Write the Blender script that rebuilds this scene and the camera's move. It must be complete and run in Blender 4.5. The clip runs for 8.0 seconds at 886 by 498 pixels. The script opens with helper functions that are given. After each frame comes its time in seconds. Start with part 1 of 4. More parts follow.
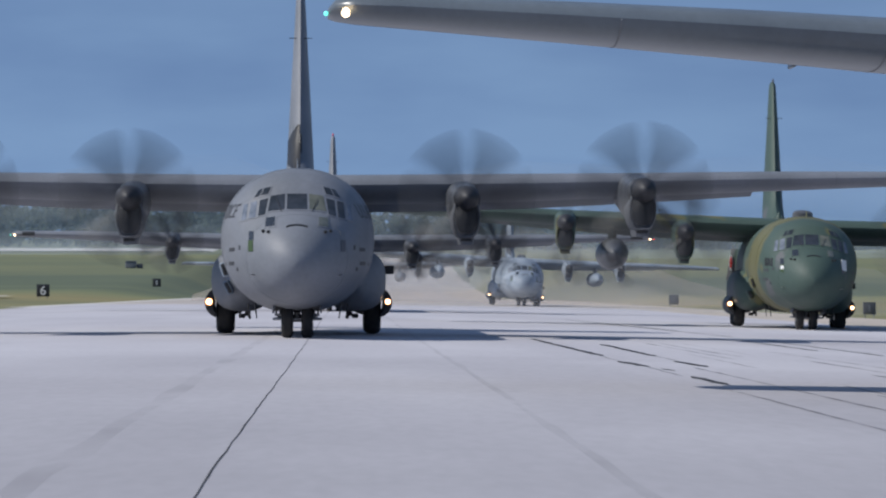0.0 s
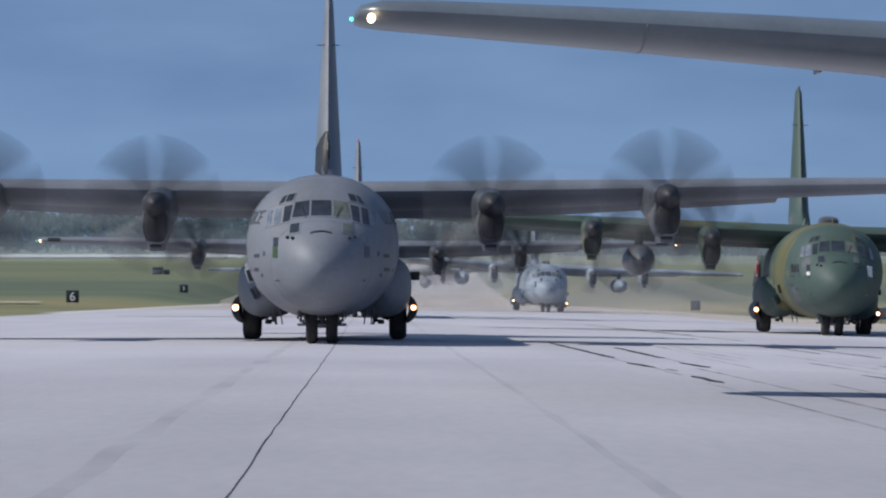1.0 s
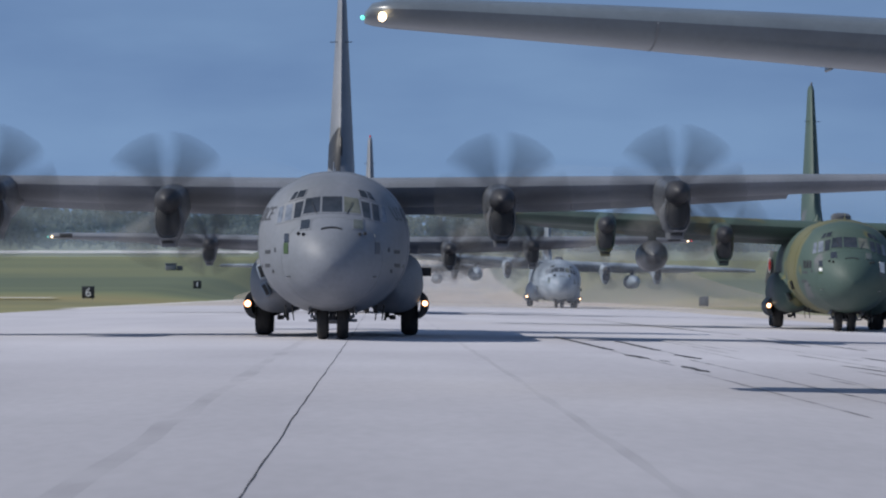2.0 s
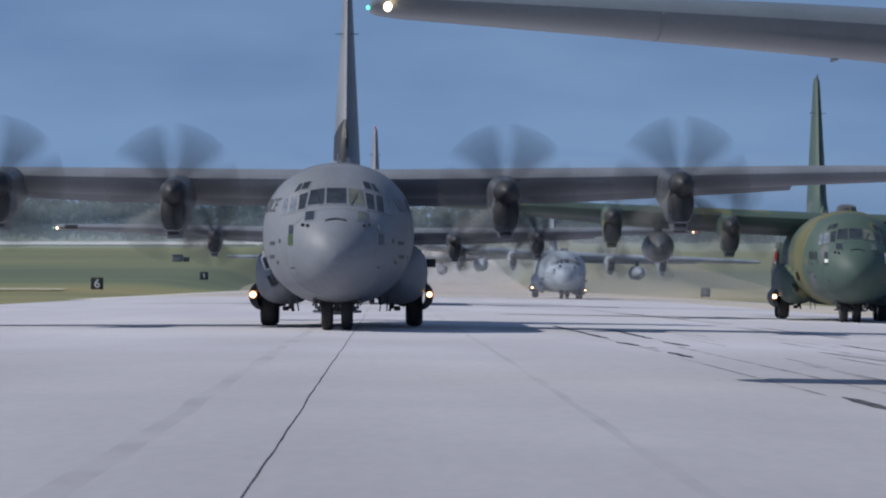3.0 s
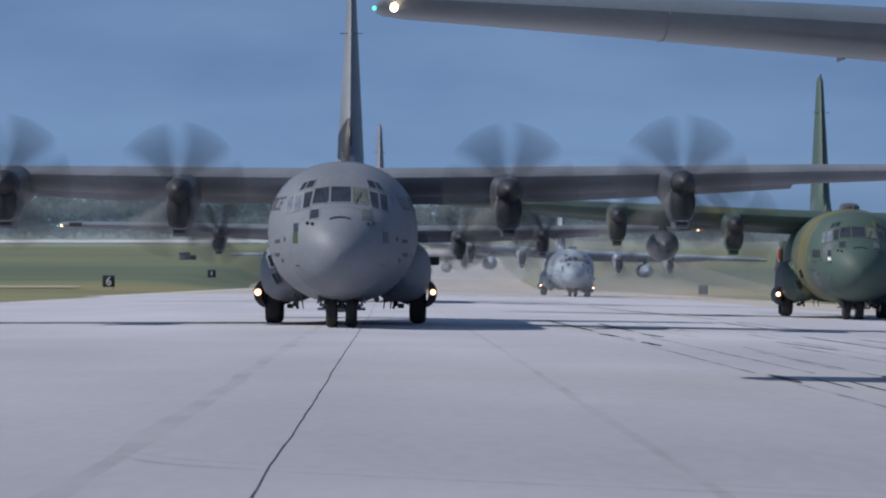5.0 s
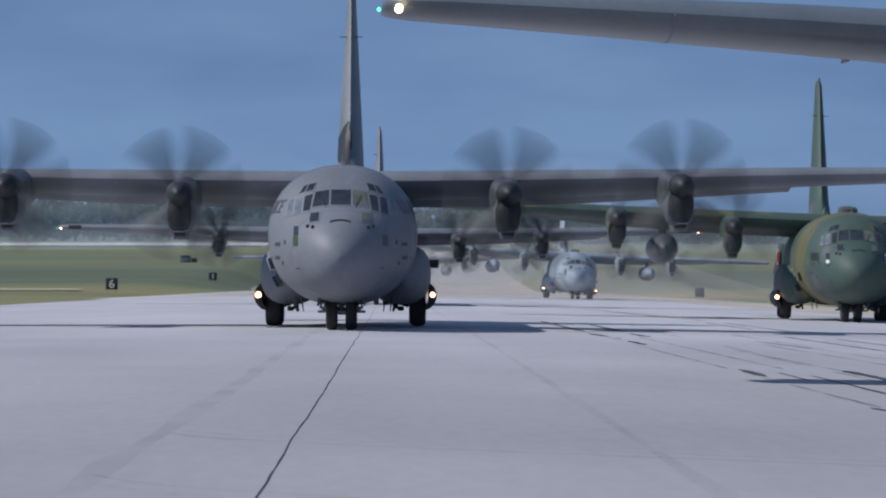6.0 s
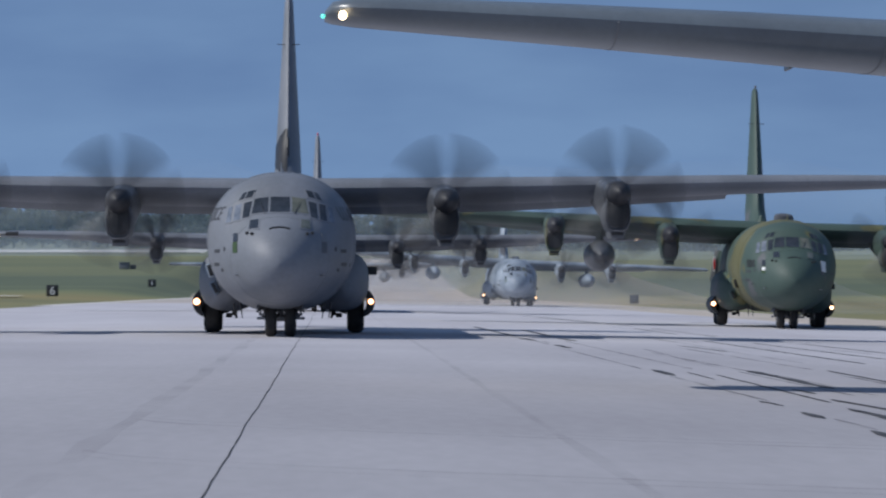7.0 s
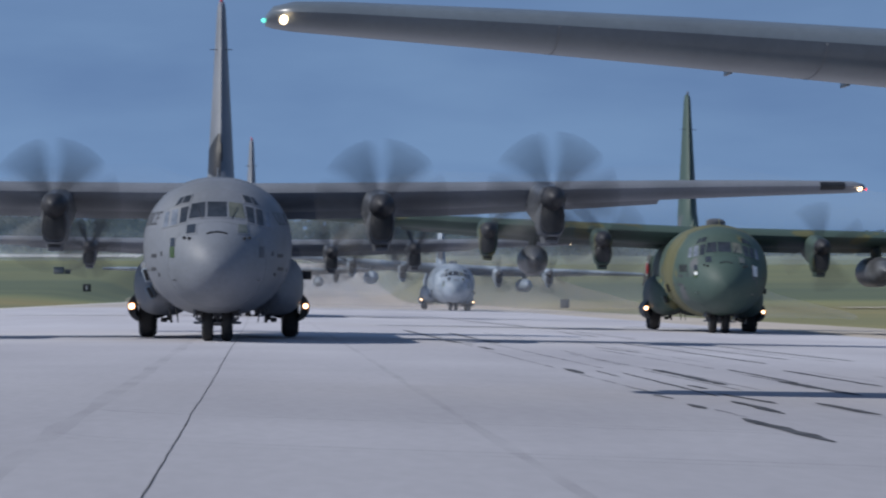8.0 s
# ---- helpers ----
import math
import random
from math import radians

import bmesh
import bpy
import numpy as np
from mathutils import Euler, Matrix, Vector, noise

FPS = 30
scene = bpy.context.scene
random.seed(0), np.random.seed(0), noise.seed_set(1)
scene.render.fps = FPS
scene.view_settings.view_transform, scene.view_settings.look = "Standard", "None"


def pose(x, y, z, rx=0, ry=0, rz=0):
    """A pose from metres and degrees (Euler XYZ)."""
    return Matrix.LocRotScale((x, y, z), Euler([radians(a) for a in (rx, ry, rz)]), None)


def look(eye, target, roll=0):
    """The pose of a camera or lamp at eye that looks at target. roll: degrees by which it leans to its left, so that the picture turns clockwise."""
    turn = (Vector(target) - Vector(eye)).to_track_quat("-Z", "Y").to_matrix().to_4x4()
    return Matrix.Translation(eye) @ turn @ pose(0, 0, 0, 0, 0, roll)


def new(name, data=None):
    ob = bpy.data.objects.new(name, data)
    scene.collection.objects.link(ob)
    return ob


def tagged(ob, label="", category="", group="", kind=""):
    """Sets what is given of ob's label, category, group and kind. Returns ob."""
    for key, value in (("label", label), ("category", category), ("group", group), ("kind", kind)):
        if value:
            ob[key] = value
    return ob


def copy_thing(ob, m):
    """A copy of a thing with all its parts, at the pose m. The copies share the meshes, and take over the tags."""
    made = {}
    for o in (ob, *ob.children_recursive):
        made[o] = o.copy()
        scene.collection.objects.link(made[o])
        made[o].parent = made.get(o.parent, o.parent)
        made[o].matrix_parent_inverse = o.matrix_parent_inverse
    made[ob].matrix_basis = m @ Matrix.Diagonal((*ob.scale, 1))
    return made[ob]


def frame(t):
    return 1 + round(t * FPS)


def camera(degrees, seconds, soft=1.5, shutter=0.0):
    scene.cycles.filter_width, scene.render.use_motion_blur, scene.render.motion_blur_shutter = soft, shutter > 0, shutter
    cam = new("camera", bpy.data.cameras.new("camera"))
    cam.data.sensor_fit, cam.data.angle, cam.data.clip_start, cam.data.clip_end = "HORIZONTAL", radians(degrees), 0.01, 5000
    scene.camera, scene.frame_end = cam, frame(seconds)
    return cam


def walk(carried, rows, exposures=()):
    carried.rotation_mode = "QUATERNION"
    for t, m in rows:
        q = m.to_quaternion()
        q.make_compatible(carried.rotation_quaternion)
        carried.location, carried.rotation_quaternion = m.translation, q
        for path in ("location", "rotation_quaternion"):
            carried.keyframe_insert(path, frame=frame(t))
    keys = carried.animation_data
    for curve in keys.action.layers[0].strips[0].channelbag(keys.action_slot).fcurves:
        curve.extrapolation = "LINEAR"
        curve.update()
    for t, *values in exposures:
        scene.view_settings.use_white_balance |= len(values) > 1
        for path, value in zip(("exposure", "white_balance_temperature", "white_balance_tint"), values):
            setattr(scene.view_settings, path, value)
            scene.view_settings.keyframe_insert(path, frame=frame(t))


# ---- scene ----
SECONDS = 8.0
EYE_HEIGHT = 1.35
LENS = 5800.0


def back(t):
    """How far the camera has rolled back along the runway."""
    return 4.55 * t


def drift(t):
    """How far it has slid sideways, keeping to the slightly skewed joints."""
    return 0.0063 * (1.03 * t - 0.025 * t * t)


def gaze(t, vx, vy):
    """Camera pose from where the runway's direction meets the picture."""
    yaw, pitch = math.atan((784 - vx) / LENS), math.atan((vy - 441) / LENS)
    eye = Vector((drift(t), -back(t), EYE_HEIGHT))
    return look(eye, eye + Vector((math.sin(yaw) * math.cos(pitch), math.cos(yaw) * math.cos(pitch), math.sin(pitch))))


PATH = [
    (0.0, 645.8, 512.6), (0.5, 674.1, 520.2), (1.0, 690.7, 523.2), (1.5, 707.2, 520.5), (1.7, 710.8, 519.6),
    (2.8, 712.6, 501.8), (3.0, 720.9, 500.2), (3.5, 726.5, 497.5), (4.0, 727.2, 496.1), (4.5, 727.3, 495.3), (4.7, 728.4, 495.6),
    (5.8, 729.4, 499.4), (6.0, 728.6, 501.0), (6.5, 691.1, 507.5), (7.0, 619.0, 513.0), (7.5, 575.9, 519.3), (8.0, 502.0, 521.1),
]
cam = camera(2 * math.degrees(math.atan(784 / LENS)), SECONDS, soft=1.95, shutter=0.6)
cam.data.dof.use_dof, cam.data.dof.focus_distance, cam.data.dof.aperture_fstop = True, 45.0, 6.0
walk(cam, [(t, gaze(t, vx, vy)) for t, vx, vy in PATH], exposures=[(0.0, 0.25, 6350, 10), (2.0, 0.21, 6350, 10), (4.5, 0.15, 6250, 10), (6.5, 0.1, 6150, 10), (8.0, 0.09, 6150, 10)])

# ---- light ----
SUN_FROM = Vector((-1.0, -0.22, 0.98)).normalized()
world = bpy.data.worlds.new("sky")
scene.world = world
world.use_nodes = True
wt = world.node_tree
sky = wt.nodes.new("ShaderNodeTexSky")
sky.sky_type, sky.sun_disc = "NISHITA", False
sky.sun_elevation = math.asin(SUN_FROM.z)
sky.sun_rotation = math.atan2(SUN_FROM.x, SUN_FROM.y)
sky.altitude, sky.air_density, sky.dust_density, sky.ozone_density = 0, 1.0, 0.2, 1.2
wc = wt.nodes.new("ShaderNodeTexCoord")
up = wt.nodes.new("ShaderNodeVectorMath")  # clear tropical air: the haze band at the horizon is thin
up.inputs[1].default_value = (0, 0, 0.36)
wt.links.new(wc.outputs["Generated"], up.inputs[0])
wt.links.new(up.outputs["Vector"], sky.inputs["Vector"])
cm = wt.nodes.new("ShaderNodeMapping")
cm.inputs["Scale"].default_value = (9, 9, 34)
wt.links.new(wc.outputs["Generated"], cm.inputs["Vector"])
cn = wt.nodes.new("ShaderNodeTexNoise")
cn.inputs["Scale"].default_value, cn.inputs["Detail"].default_value = 1.0, 5
wt.links.new(cm.outputs["Vector"], cn.inputs["Vector"])
cr = wt.nodes.new("ShaderNodeValToRGB")
cr.color_ramp.elements[0].position, cr.color_ramp.elements[1].position = 0.35, 0.68
cr.color_ramp.elements[0].color, cr.color_ramp.elements[1].color = (0.86, 0.87, 0.90, 1), (1.10, 1.08, 1.04, 1)
wt.links.new(cn.outputs["Fac"], cr.inputs["Fac"])
cx = wt.nodes.new("ShaderNodeMix")
cx.data_type, cx.blend_type, cx.clamp_result = "RGBA", "MULTIPLY", False
cx.inputs["Factor"].default_value = 1
wt.links.new(sky.outputs["Color"], cx.inputs["A"])
wt.links.new(cr.outputs["Color"], cx.inputs["B"])
wt.nodes["Background"].inputs["Strength"].default_value = 0.115
wt.links.new(cx.outputs["Result"], wt.nodes["Background"].inputs["Color"])
sun = new("sun", bpy.data.lights.new("sun", "SUN"))
sun.data.energy, sun.data.angle, sun.data.color = 3.1, radians(0.9), (1.0, 0.95, 0.88)
sun.matrix_world = look(SUN_FROM * 50, (0, 0, 0))


# ---- materials ----
def material(name, base, rough=0.5, metal=0.0, dark=None, scale=1.0, fine=0.0, bump=0.0, glow=0.0, stretch=(1, 1, 1), lo=0.35, hi=0.65, grain=30.0, shift=(0, 0, 0)):
    """Principled surface whose colour drifts to `dark` in patches of 1/scale metres, with fine grain and relief."""
    m = bpy.data.materials.new(name)
    m.use_nodes = True
    nt = m.node_tree
    p = nt.nodes["Principled BSDF"]
    p.inputs["Base Color"].default_value = (*base, 1)
    p.inputs["Roughness"].default_value, p.inputs["Metallic"].default_value = rough, metal
    if glow:
        p.inputs["Emission Color"].default_value, p.inputs["Emission Strength"].default_value = (*base, 1), glow
    if dark:
        tc = nt.nodes.new("ShaderNodeTexCoord")
        mp = nt.nodes.new("ShaderNodeMapping")
        mp.inputs["Scale"].default_value, mp.inputs["Location"].default_value = stretch, shift
        nt.links.new(tc.outputs["Object"], mp.inputs["Vector"])
        n1 = nt.nodes.new("ShaderNodeTexNoise")
        n1.inputs["Scale"].default_value, n1.inputs["Detail"].default_value = scale, 5
        nt.links.new(mp.outputs["Vector"], n1.inputs["Vector"])
        r = nt.nodes.new("ShaderNodeValToRGB")
        r.color_ramp.elements[0].position, r.color_ramp.elements[1].position = lo, hi
        r.color_ramp.elements[0].color, r.color_ramp.elements[1].color = (*dark, 1), (*base, 1)
        nt.links.new(n1.outputs["Fac"], r.inputs["Fac"])
        out = r.outputs["Color"]
        n2 = nt.nodes.new("ShaderNodeTexNoise")
        n2.inputs["Scale"].default_value, n2.inputs["Detail"].default_value = grain, 4
        nt.links.new(mp.outputs["Vector"], n2.inputs["Vector"])
        if fine:
            mr = nt.nodes.new("ShaderNodeMapRange")
            mr.inputs["From Min"].default_value, mr.inputs["From Max"].default_value = 0.3, 0.7
            mr.inputs["To Min"].default_value, mr.inputs["To Max"].default_value = 1 - fine, 1 + fine
            nt.links.new(n2.outputs["Fac"], mr.inputs["Value"])
            mx = nt.nodes.new("ShaderNodeMix")
            mx.data_type, mx.blend_type = "RGBA", "MULTIPLY"
            mx.inputs["Factor"].default_value = 1
            nt.links.new(out, mx.inputs["A"])
            nt.links.new(mr.outputs["Result"], mx.inputs["B"])
            out = mx.outputs["Result"]
        nt.links.new(out, p.inputs["Base Color"])
        if bump:
            b = nt.nodes.new("ShaderNodeBump")
            b.inputs["Strength"].default_value, b.inputs["Distance"].default_value = bump, 0.02
            nt.links.new(n2.outputs["Fac"], b.inputs["Height"])
            nt.links.new(b.outputs["Normal"], p.inputs["Normal"])
    return m


GREY = material("grey_aircraft_paint", (0.188, 0.20, 0.225), 0.56, 0, (0.15, 0.162, 0.18), 0.7, 0.05, 0.05, stretch=(1, 0.4, 1), grain=9)
SLATE = material("slate_aircraft_paint", (0.135, 0.16, 0.182), 0.3, 0, (0.11, 0.13, 0.15), 0.7, 0.05, 0.05, stretch=(1, 0.4, 1), grain=9)
PALE = material("pale_aircraft_paint", (0.36, 0.41, 0.46), 0.55, 0, (0.15, 0.19, 0.24), 0.4, 0.05, 0.05, grain=9)
LEAF = material("green_camouflage_paint", (0.07, 0.115, 0.08), 0.62, 0, (0.045, 0.08, 0.058), 0.28, 0.06, 0.05, grain=9, shift=(8, 1.7, 4))
NACELLE = material("dark_nacelle_paint", (0.125, 0.132, 0.142), 0.42, 0, (0.055, 0.057, 0.062), 1.4, 0.08, 0.05, grain=12)
BLACK = material("black_paint", (0.014, 0.014, 0.016), 0.5, 0, (0.03, 0.03, 0.03), 3, 0.1)
BLADE = material("propeller_black", (0.02, 0.021, 0.024), 0.45, 0, (0.04, 0.04, 0.043), 3, 0.1)
SPINNER = material("dark_spinner", (0.016, 0.017, 0.02), 0.6, 0, (0.035, 0.035, 0.04), 4, 0.1)
TYRE = material("tyre_rubber", (0.018, 0.018, 0.02), 0.85, 0, (0.035, 0.033, 0.03), 6, 0.2, 0.3)
STEEL = material("gear_steel", (0.35, 0.36, 0.37), 0.35, 0.7, (0.15, 0.15, 0.16), 5, 0.1)
GLASS = material("cockpit_glass", (0.045, 0.05, 0.06), 0.1, 0, (0.025, 0.03, 0.035), 3)
# pale sky reflection put into the pane's base colour
SKYTINT = material("sky_tinted_cockpit_glass", (0.22, 0.245, 0.29), 0.12, 0, (0.12, 0.14, 0.17), 3)
# yellowish reflection on the right-hand panes, painted into their colour
GLINT = material("glint_painted_glass", (0.15, 0.155, 0.125), 0.12, 0, (0.09, 0.10, 0.08), 2.5)
SEAM = material("panel_seam", (0.09, 0.095, 0.105), 0.6)
RADOME = material("radome_edge", (0.165, 0.175, 0.19), 0.6)
MARK = material("dark_grey_marking", (0.045, 0.048, 0.055), 0.6)
BADGE = material("green_panel", (0.05, 0.085, 0.022), 0.4, 0, (0.03, 0.05, 0.02), 3)
LAMP = material("lit_landing_lamp", (1.0, 0.72, 0.42), 0.3, glow=5)
# added glowing ring that imitates the orange halo round each lamp
GLOWRING = material("lamp_halo_ring", (0.8, 0.36, 0.15), 0.3, glow=0.25)
NAVRED = material("lit_red_lamp", (1.0, 0.04, 0.05), 0.3, glow=2.2)
NAVGREEN = material("lit_green_lamp", (0.15, 0.8, 0.6), 0.3, glow=1.2)
REDPAINT = material("red_paint", (0.6, 0.03, 0.03), 0.5)
WHITEPAINT = material("white_paint", (0.75, 0.75, 0.73), 0.5, 0, (0.6, 0.6, 0.58), 4, 0.05)


# ---- mesh helpers ----
def patches(m, steps):
    """Hard-edged paint patches: (position, colour) rows on the slow noise."""
    ramp = [n for n in m.node_tree.nodes if n.type == "VALTORGB"][0].color_ramp
    while len(ramp.elements) > 1:
        ramp.elements.remove(ramp.elements[0])
    ramp.elements[0].position, ramp.elements[0].color = steps[0][0], (*steps[0][1], 1)
    for pos, col in steps[1:]:
        ramp.elements.new(pos).color = (*col, 1)
    return m


patches(LEAF, [(0.0, (0.10, 0.106, 0.11)), (0.36, (0.10, 0.106, 0.11)), (0.39, (0.05, 0.082, 0.068)), (0.60, (0.055, 0.088, 0.07)), (0.62, (0.115, 0.115, 0.05)), (1.0, (0.11, 0.112, 0.055))])


def camouflage(m, olive, grey):
    """An olive band behind the flight deck and a grey belly, with wandering borders."""
    nt = m.node_tree
    p = nt.nodes["Principled BSDF"]
    out = p.inputs["Base Color"].links[0].from_socket
    tc, sep, no = (nt.nodes.new("ShaderNode" + k) for k in ("TexCoord", "SeparateXYZ", "TexNoise"))
    nt.links.new(tc.outputs["Object"], sep.inputs[0])
    no.inputs["Scale"].default_value = 0.5
    nt.links.new(tc.outputs["Object"], no.inputs["Vector"])
    for axis, shift, sway, lo, hi, flip, colour in (("Y", 5.2, 4.2, 2.1, 2.25, True, olive), ("Z", -1.9, 2.4, -0.25, -0.1, False, grey)):
        wob, dist, mr, mx = (nt.nodes.new("ShaderNode" + k) for k in ("Math", "Math", "MapRange", "Mix"))
        wob.operation = "MULTIPLY_ADD"
        wob.inputs[1].default_value, wob.inputs[2].default_value = sway, shift
        nt.links.new(no.outputs["Fac"], wob.inputs[0])
        dist.operation = "ADD"
        nt.links.new(sep.outputs[axis], dist.inputs[0])
        nt.links.new(wob.outputs[0], dist.inputs[1])
        src = dist.outputs[0]
        if flip:
            ab = nt.nodes.new("ShaderNodeMath")
            ab.operation = "ABSOLUTE"
            nt.links.new(src, ab.inputs[0])
            src = ab.outputs[0]
        for k, v in (("From Min", lo), ("From Max", hi), ("To Min", 1.0), ("To Max", 0.0)):
            mr.inputs[k].default_value = v
        nt.links.new(src, mr.inputs["Value"])
        mx.data_type = "RGBA"
        nt.links.new(mr.outputs["Result"], mx.inputs["Factor"])
        nt.links.new(out, mx.inputs["A"])
        mx.inputs["B"].default_value = (*colour, 1)
        out = mx.outputs["Result"]
    nt.links.new(out, p.inputs["Base Color"])


camouflage(LEAF, (0.12, 0.118, 0.052), (0.095, 0.10, 0.105))


def part(name, bm, mat, parent=None, label="", smooth=True):
    me = bpy.data.meshes.new(name)
    bmesh.ops.recalc_face_normals(bm, faces=bm.faces)
    bm.to_mesh(me)
    bm.free()
    me.materials.append(mat)
    if smooth:
        me.shade_smooth()
        me.set_sharp_from_angle(angle=radians(38))
    ob = new(name, me)
    ob.parent = parent
    return tagged(ob, label)


def loft(bm, rings, caps=True):
    vs = [[bm.verts.new(p) for p in ring] for ring in rings]
    n = len(vs[0])
    for a, b in zip(vs, vs[1:]):
        for i in range(n):
            bm.faces.new((a[i], a[(i + 1) % n], b[(i + 1) % n], b[i]))
    if caps:
        bm.faces.new(vs[0][::-1])
        bm.faces.new(vs[-1])
    return bm


def turned(bm, profile, centre, n=20, axis="y", sx=1.0, sz=1.0):
    """Surface of revolution; profile rows are (along, radius)."""
    rings = []
    for a, r in profile:
        ring = []
        for i in range(n):
            u, w = r * math.cos(2 * math.pi * i / n) * sx, r * math.sin(2 * math.pi * i / n) * sz
            q = {"y": (u, a, w), "x": (a, u, w), "z": (u, w, a)}[axis]
            ring.append(Vector(centre) + Vector(q))
        rings.append(ring)
    return loft(bm, rings)


def rod(bm, a, b, r0, r1=None, n=8):
    a, b = Vector(a), Vector(b)
    q = (b - a).to_track_quat("Z", "Y")
    r1 = r0 if r1 is None else r1
    rings = [[p + q @ Vector((r * math.cos(2 * math.pi * i / n), r * math.sin(2 * math.pi * i / n), 0)) for i in range(n)] for p, r in ((a, r0), (b, r1))]
    return loft(bm, rings)


def slab(bm, c, size, m=None, bevel=0.0):
    made = bmesh.ops.create_cube(bm, size=1)["verts"]
    bmesh.ops.scale(bm, vec=size, verts=made)
    if bevel:
        es = list({e for v in made for e in v.link_edges})
        made = list({v for v in bmesh.ops.bevel(bm, geom=es, offset=bevel, segments=2, affect="EDGES", profile=0.5)["verts"]} | {v for v in made if v.is_valid})
    if m is not None:
        bmesh.ops.transform(bm, matrix=m, verts=made)
    bmesh.ops.translate(bm, vec=c, verts=made)
    return bm


def smooth_table(rows):
    a = np.array(rows, float)
    x, y = a[:, 0], a[:, 1:]
    sl = np.diff(y, axis=0) / np.diff(x)[:, None]
    d = np.zeros_like(y)
    d[0], d[-1] = sl[0], sl[-1]
    a0, b0 = sl[:-1], sl[1:]
    both = a0 * b0 > 0
    d[1:-1] = np.where(both, 2 * a0 * b0 / np.where(both, a0 + b0, 1), 0)  # no overshoot

    def at(v):
        v = min(max(v, x[0]), x[-1])
        i = min(int(np.searchsorted(x, v, "right")) - 1, len(x) - 2)
        h = x[i + 1] - x[i]
        s = (v - x[i]) / h
        return ((2 * s**3 - 3 * s * s + 1) * y[i] + (s**3 - 2 * s * s + s) * h * d[i] + (3 * s * s - 2 * s**3) * y[i + 1] + (s**3 - s * s) * h * d[i + 1])

    return at


# ---- the aircraft: nose towards -y, origin on the ground between the main wheels ----
# station, centre height, half width, height above and depth below the centre
HULL = smooth_table([
    (-13.2, 2.05, 0.03, 0.03, 0.03), (-13.08, 2.06, 0.36, 0.34, 0.36), (-12.8, 2.1, 0.72, 0.66, 0.72), (-12.3, 2.16, 1.08, 0.98, 1.02),
    (-11.6, 2.28, 1.46, 1.2, 1.34), (-11.1, 2.4, 1.66, 1.42, 1.5), (-10.6, 2.5, 1.82, 1.86, 1.66), (-9.8, 2.62, 2.02, 2.02, 1.86),
    (-8.6, 2.72, 2.15, 2.05, 2.02), (-7.0, 2.77, 2.2, 2.06, 2.1), (4.0, 2.77, 2.2, 2.06, 2.1), (7.5, 3.2, 2.0, 1.75, 1.95),
    (11.5, 3.95, 1.25, 1.05, 1.2), (15.2, 4.6, 0.45, 0.4, 0.45), (16.3, 4.75, 0.06, 0.05, 0.06)])


def hull_ring(y, n=40, grow=0.0):
    zc, w, up, dn = HULL(y)
    ring = []
    for i in range(n):
        a = 2 * math.pi * i / n
        c, s = math.cos(a), math.sin(a)
        k = 0.93
        ring.append(Vector(((w + grow) * math.copysign(abs(c)**k, c), y, zc + ((up if s > 0 else dn) + grow) * math.copysign(abs(s)**k, s))))
    return ring


def hull_inside(x, y, z):
    zc, w, up, dn = HULL(y)
    k = 2 / 0.93
    return abs(x / w)**k + abs((z - zc) / (up if z > zc else dn))**k < 1


def nose_point(x, z):
    """Place on the nose met by a line running aft at (x, z)."""
    lo, hi = -13.2, -6.0
    for _ in range(26):
        mid = (lo + hi) / 2
        if hull_inside(x, mid, z):
            hi = mid
        else:
            lo = mid
    return Vector((x, hi, z))


def side_point(sx, y, z):
    zc, w, up, dn = HULL(y)
    k = 2 / 0.93
    q = min(abs((z - zc) / (up if z > zc else dn)), 0.999)
    return Vector((sx * w * (1 - q**k)**(1 / k), y, z))


def skin_panel(corners, where, out=0.012, n=4):
    """A thin curved panel lying on the hull; corners are four (u, v), where() puts (u, v) on the skin."""
    bm = bmesh.new()
    a, b, c, d = [Vector(p) for p in corners]
    grid = [[where(*(a.lerp(b, i / n).lerp(d.lerp(c, i / n), j / n))) for i in range(n + 1)] for j in range(n + 1)]
    lift = []
    for j in range(n + 1):
        row = []
        for i in range(n + 1):
            du = grid[j][min(i + 1, n)] - grid[j][max(i - 1, 0)]
            dv = grid[min(j + 1, n)][i] - grid[max(j - 1, 0)][i]
            nn = du.cross(dv).normalized()
            ref = grid[j][i] - Vector((0, -8.0, 2.6))
            row.append(nn if nn.dot(ref) > 0 else -nn)
        lift.append(row)
    top = [[bm.verts.new(grid[j][i] + lift[j][i] * out) for i in range(n + 1)] for j in range(n + 1)]
    low = [[bm.verts.new(grid[j][i] - lift[j][i] * 0.02) for i in range(n + 1)] for j in range(n + 1)]
    for j in range(n):
        for i in range(n):
            bm.faces.new((top[j][i], top[j][i + 1], top[j + 1][i + 1], top[j + 1][i]))
    rim = [(0, i) for i in range(n)] + [(j, n) for j in range(n)] + [(n, i) for i in range(n, 0, -1)] + [(j, 0) for j in range(n, 0, -1)]
    for p, q in zip(rim, rim[1:] + rim[:1]):
        bm.faces.new((top[p[0]][p[1]], top[q[0]][q[1]], low[q[0]][q[1]], low[p[0]][p[1]]))
    return bm


WING = smooth_table([  # span station, leading edge, chord, mid height, thickness
    (0.0, -2.5, 4.9, 4.29, 0.90), (5.0, -2.5, 4.9, 4.34, 0.88), (10.2, -2.3, 4.3, 4.46, 0.74), (14.4, -2.05, 3.5, 4.58, 0.62), (19.7, -1.7, 2.45, 4.69, 0.42), (20.55, -1.62, 2.3, 4.70, 0.39)])


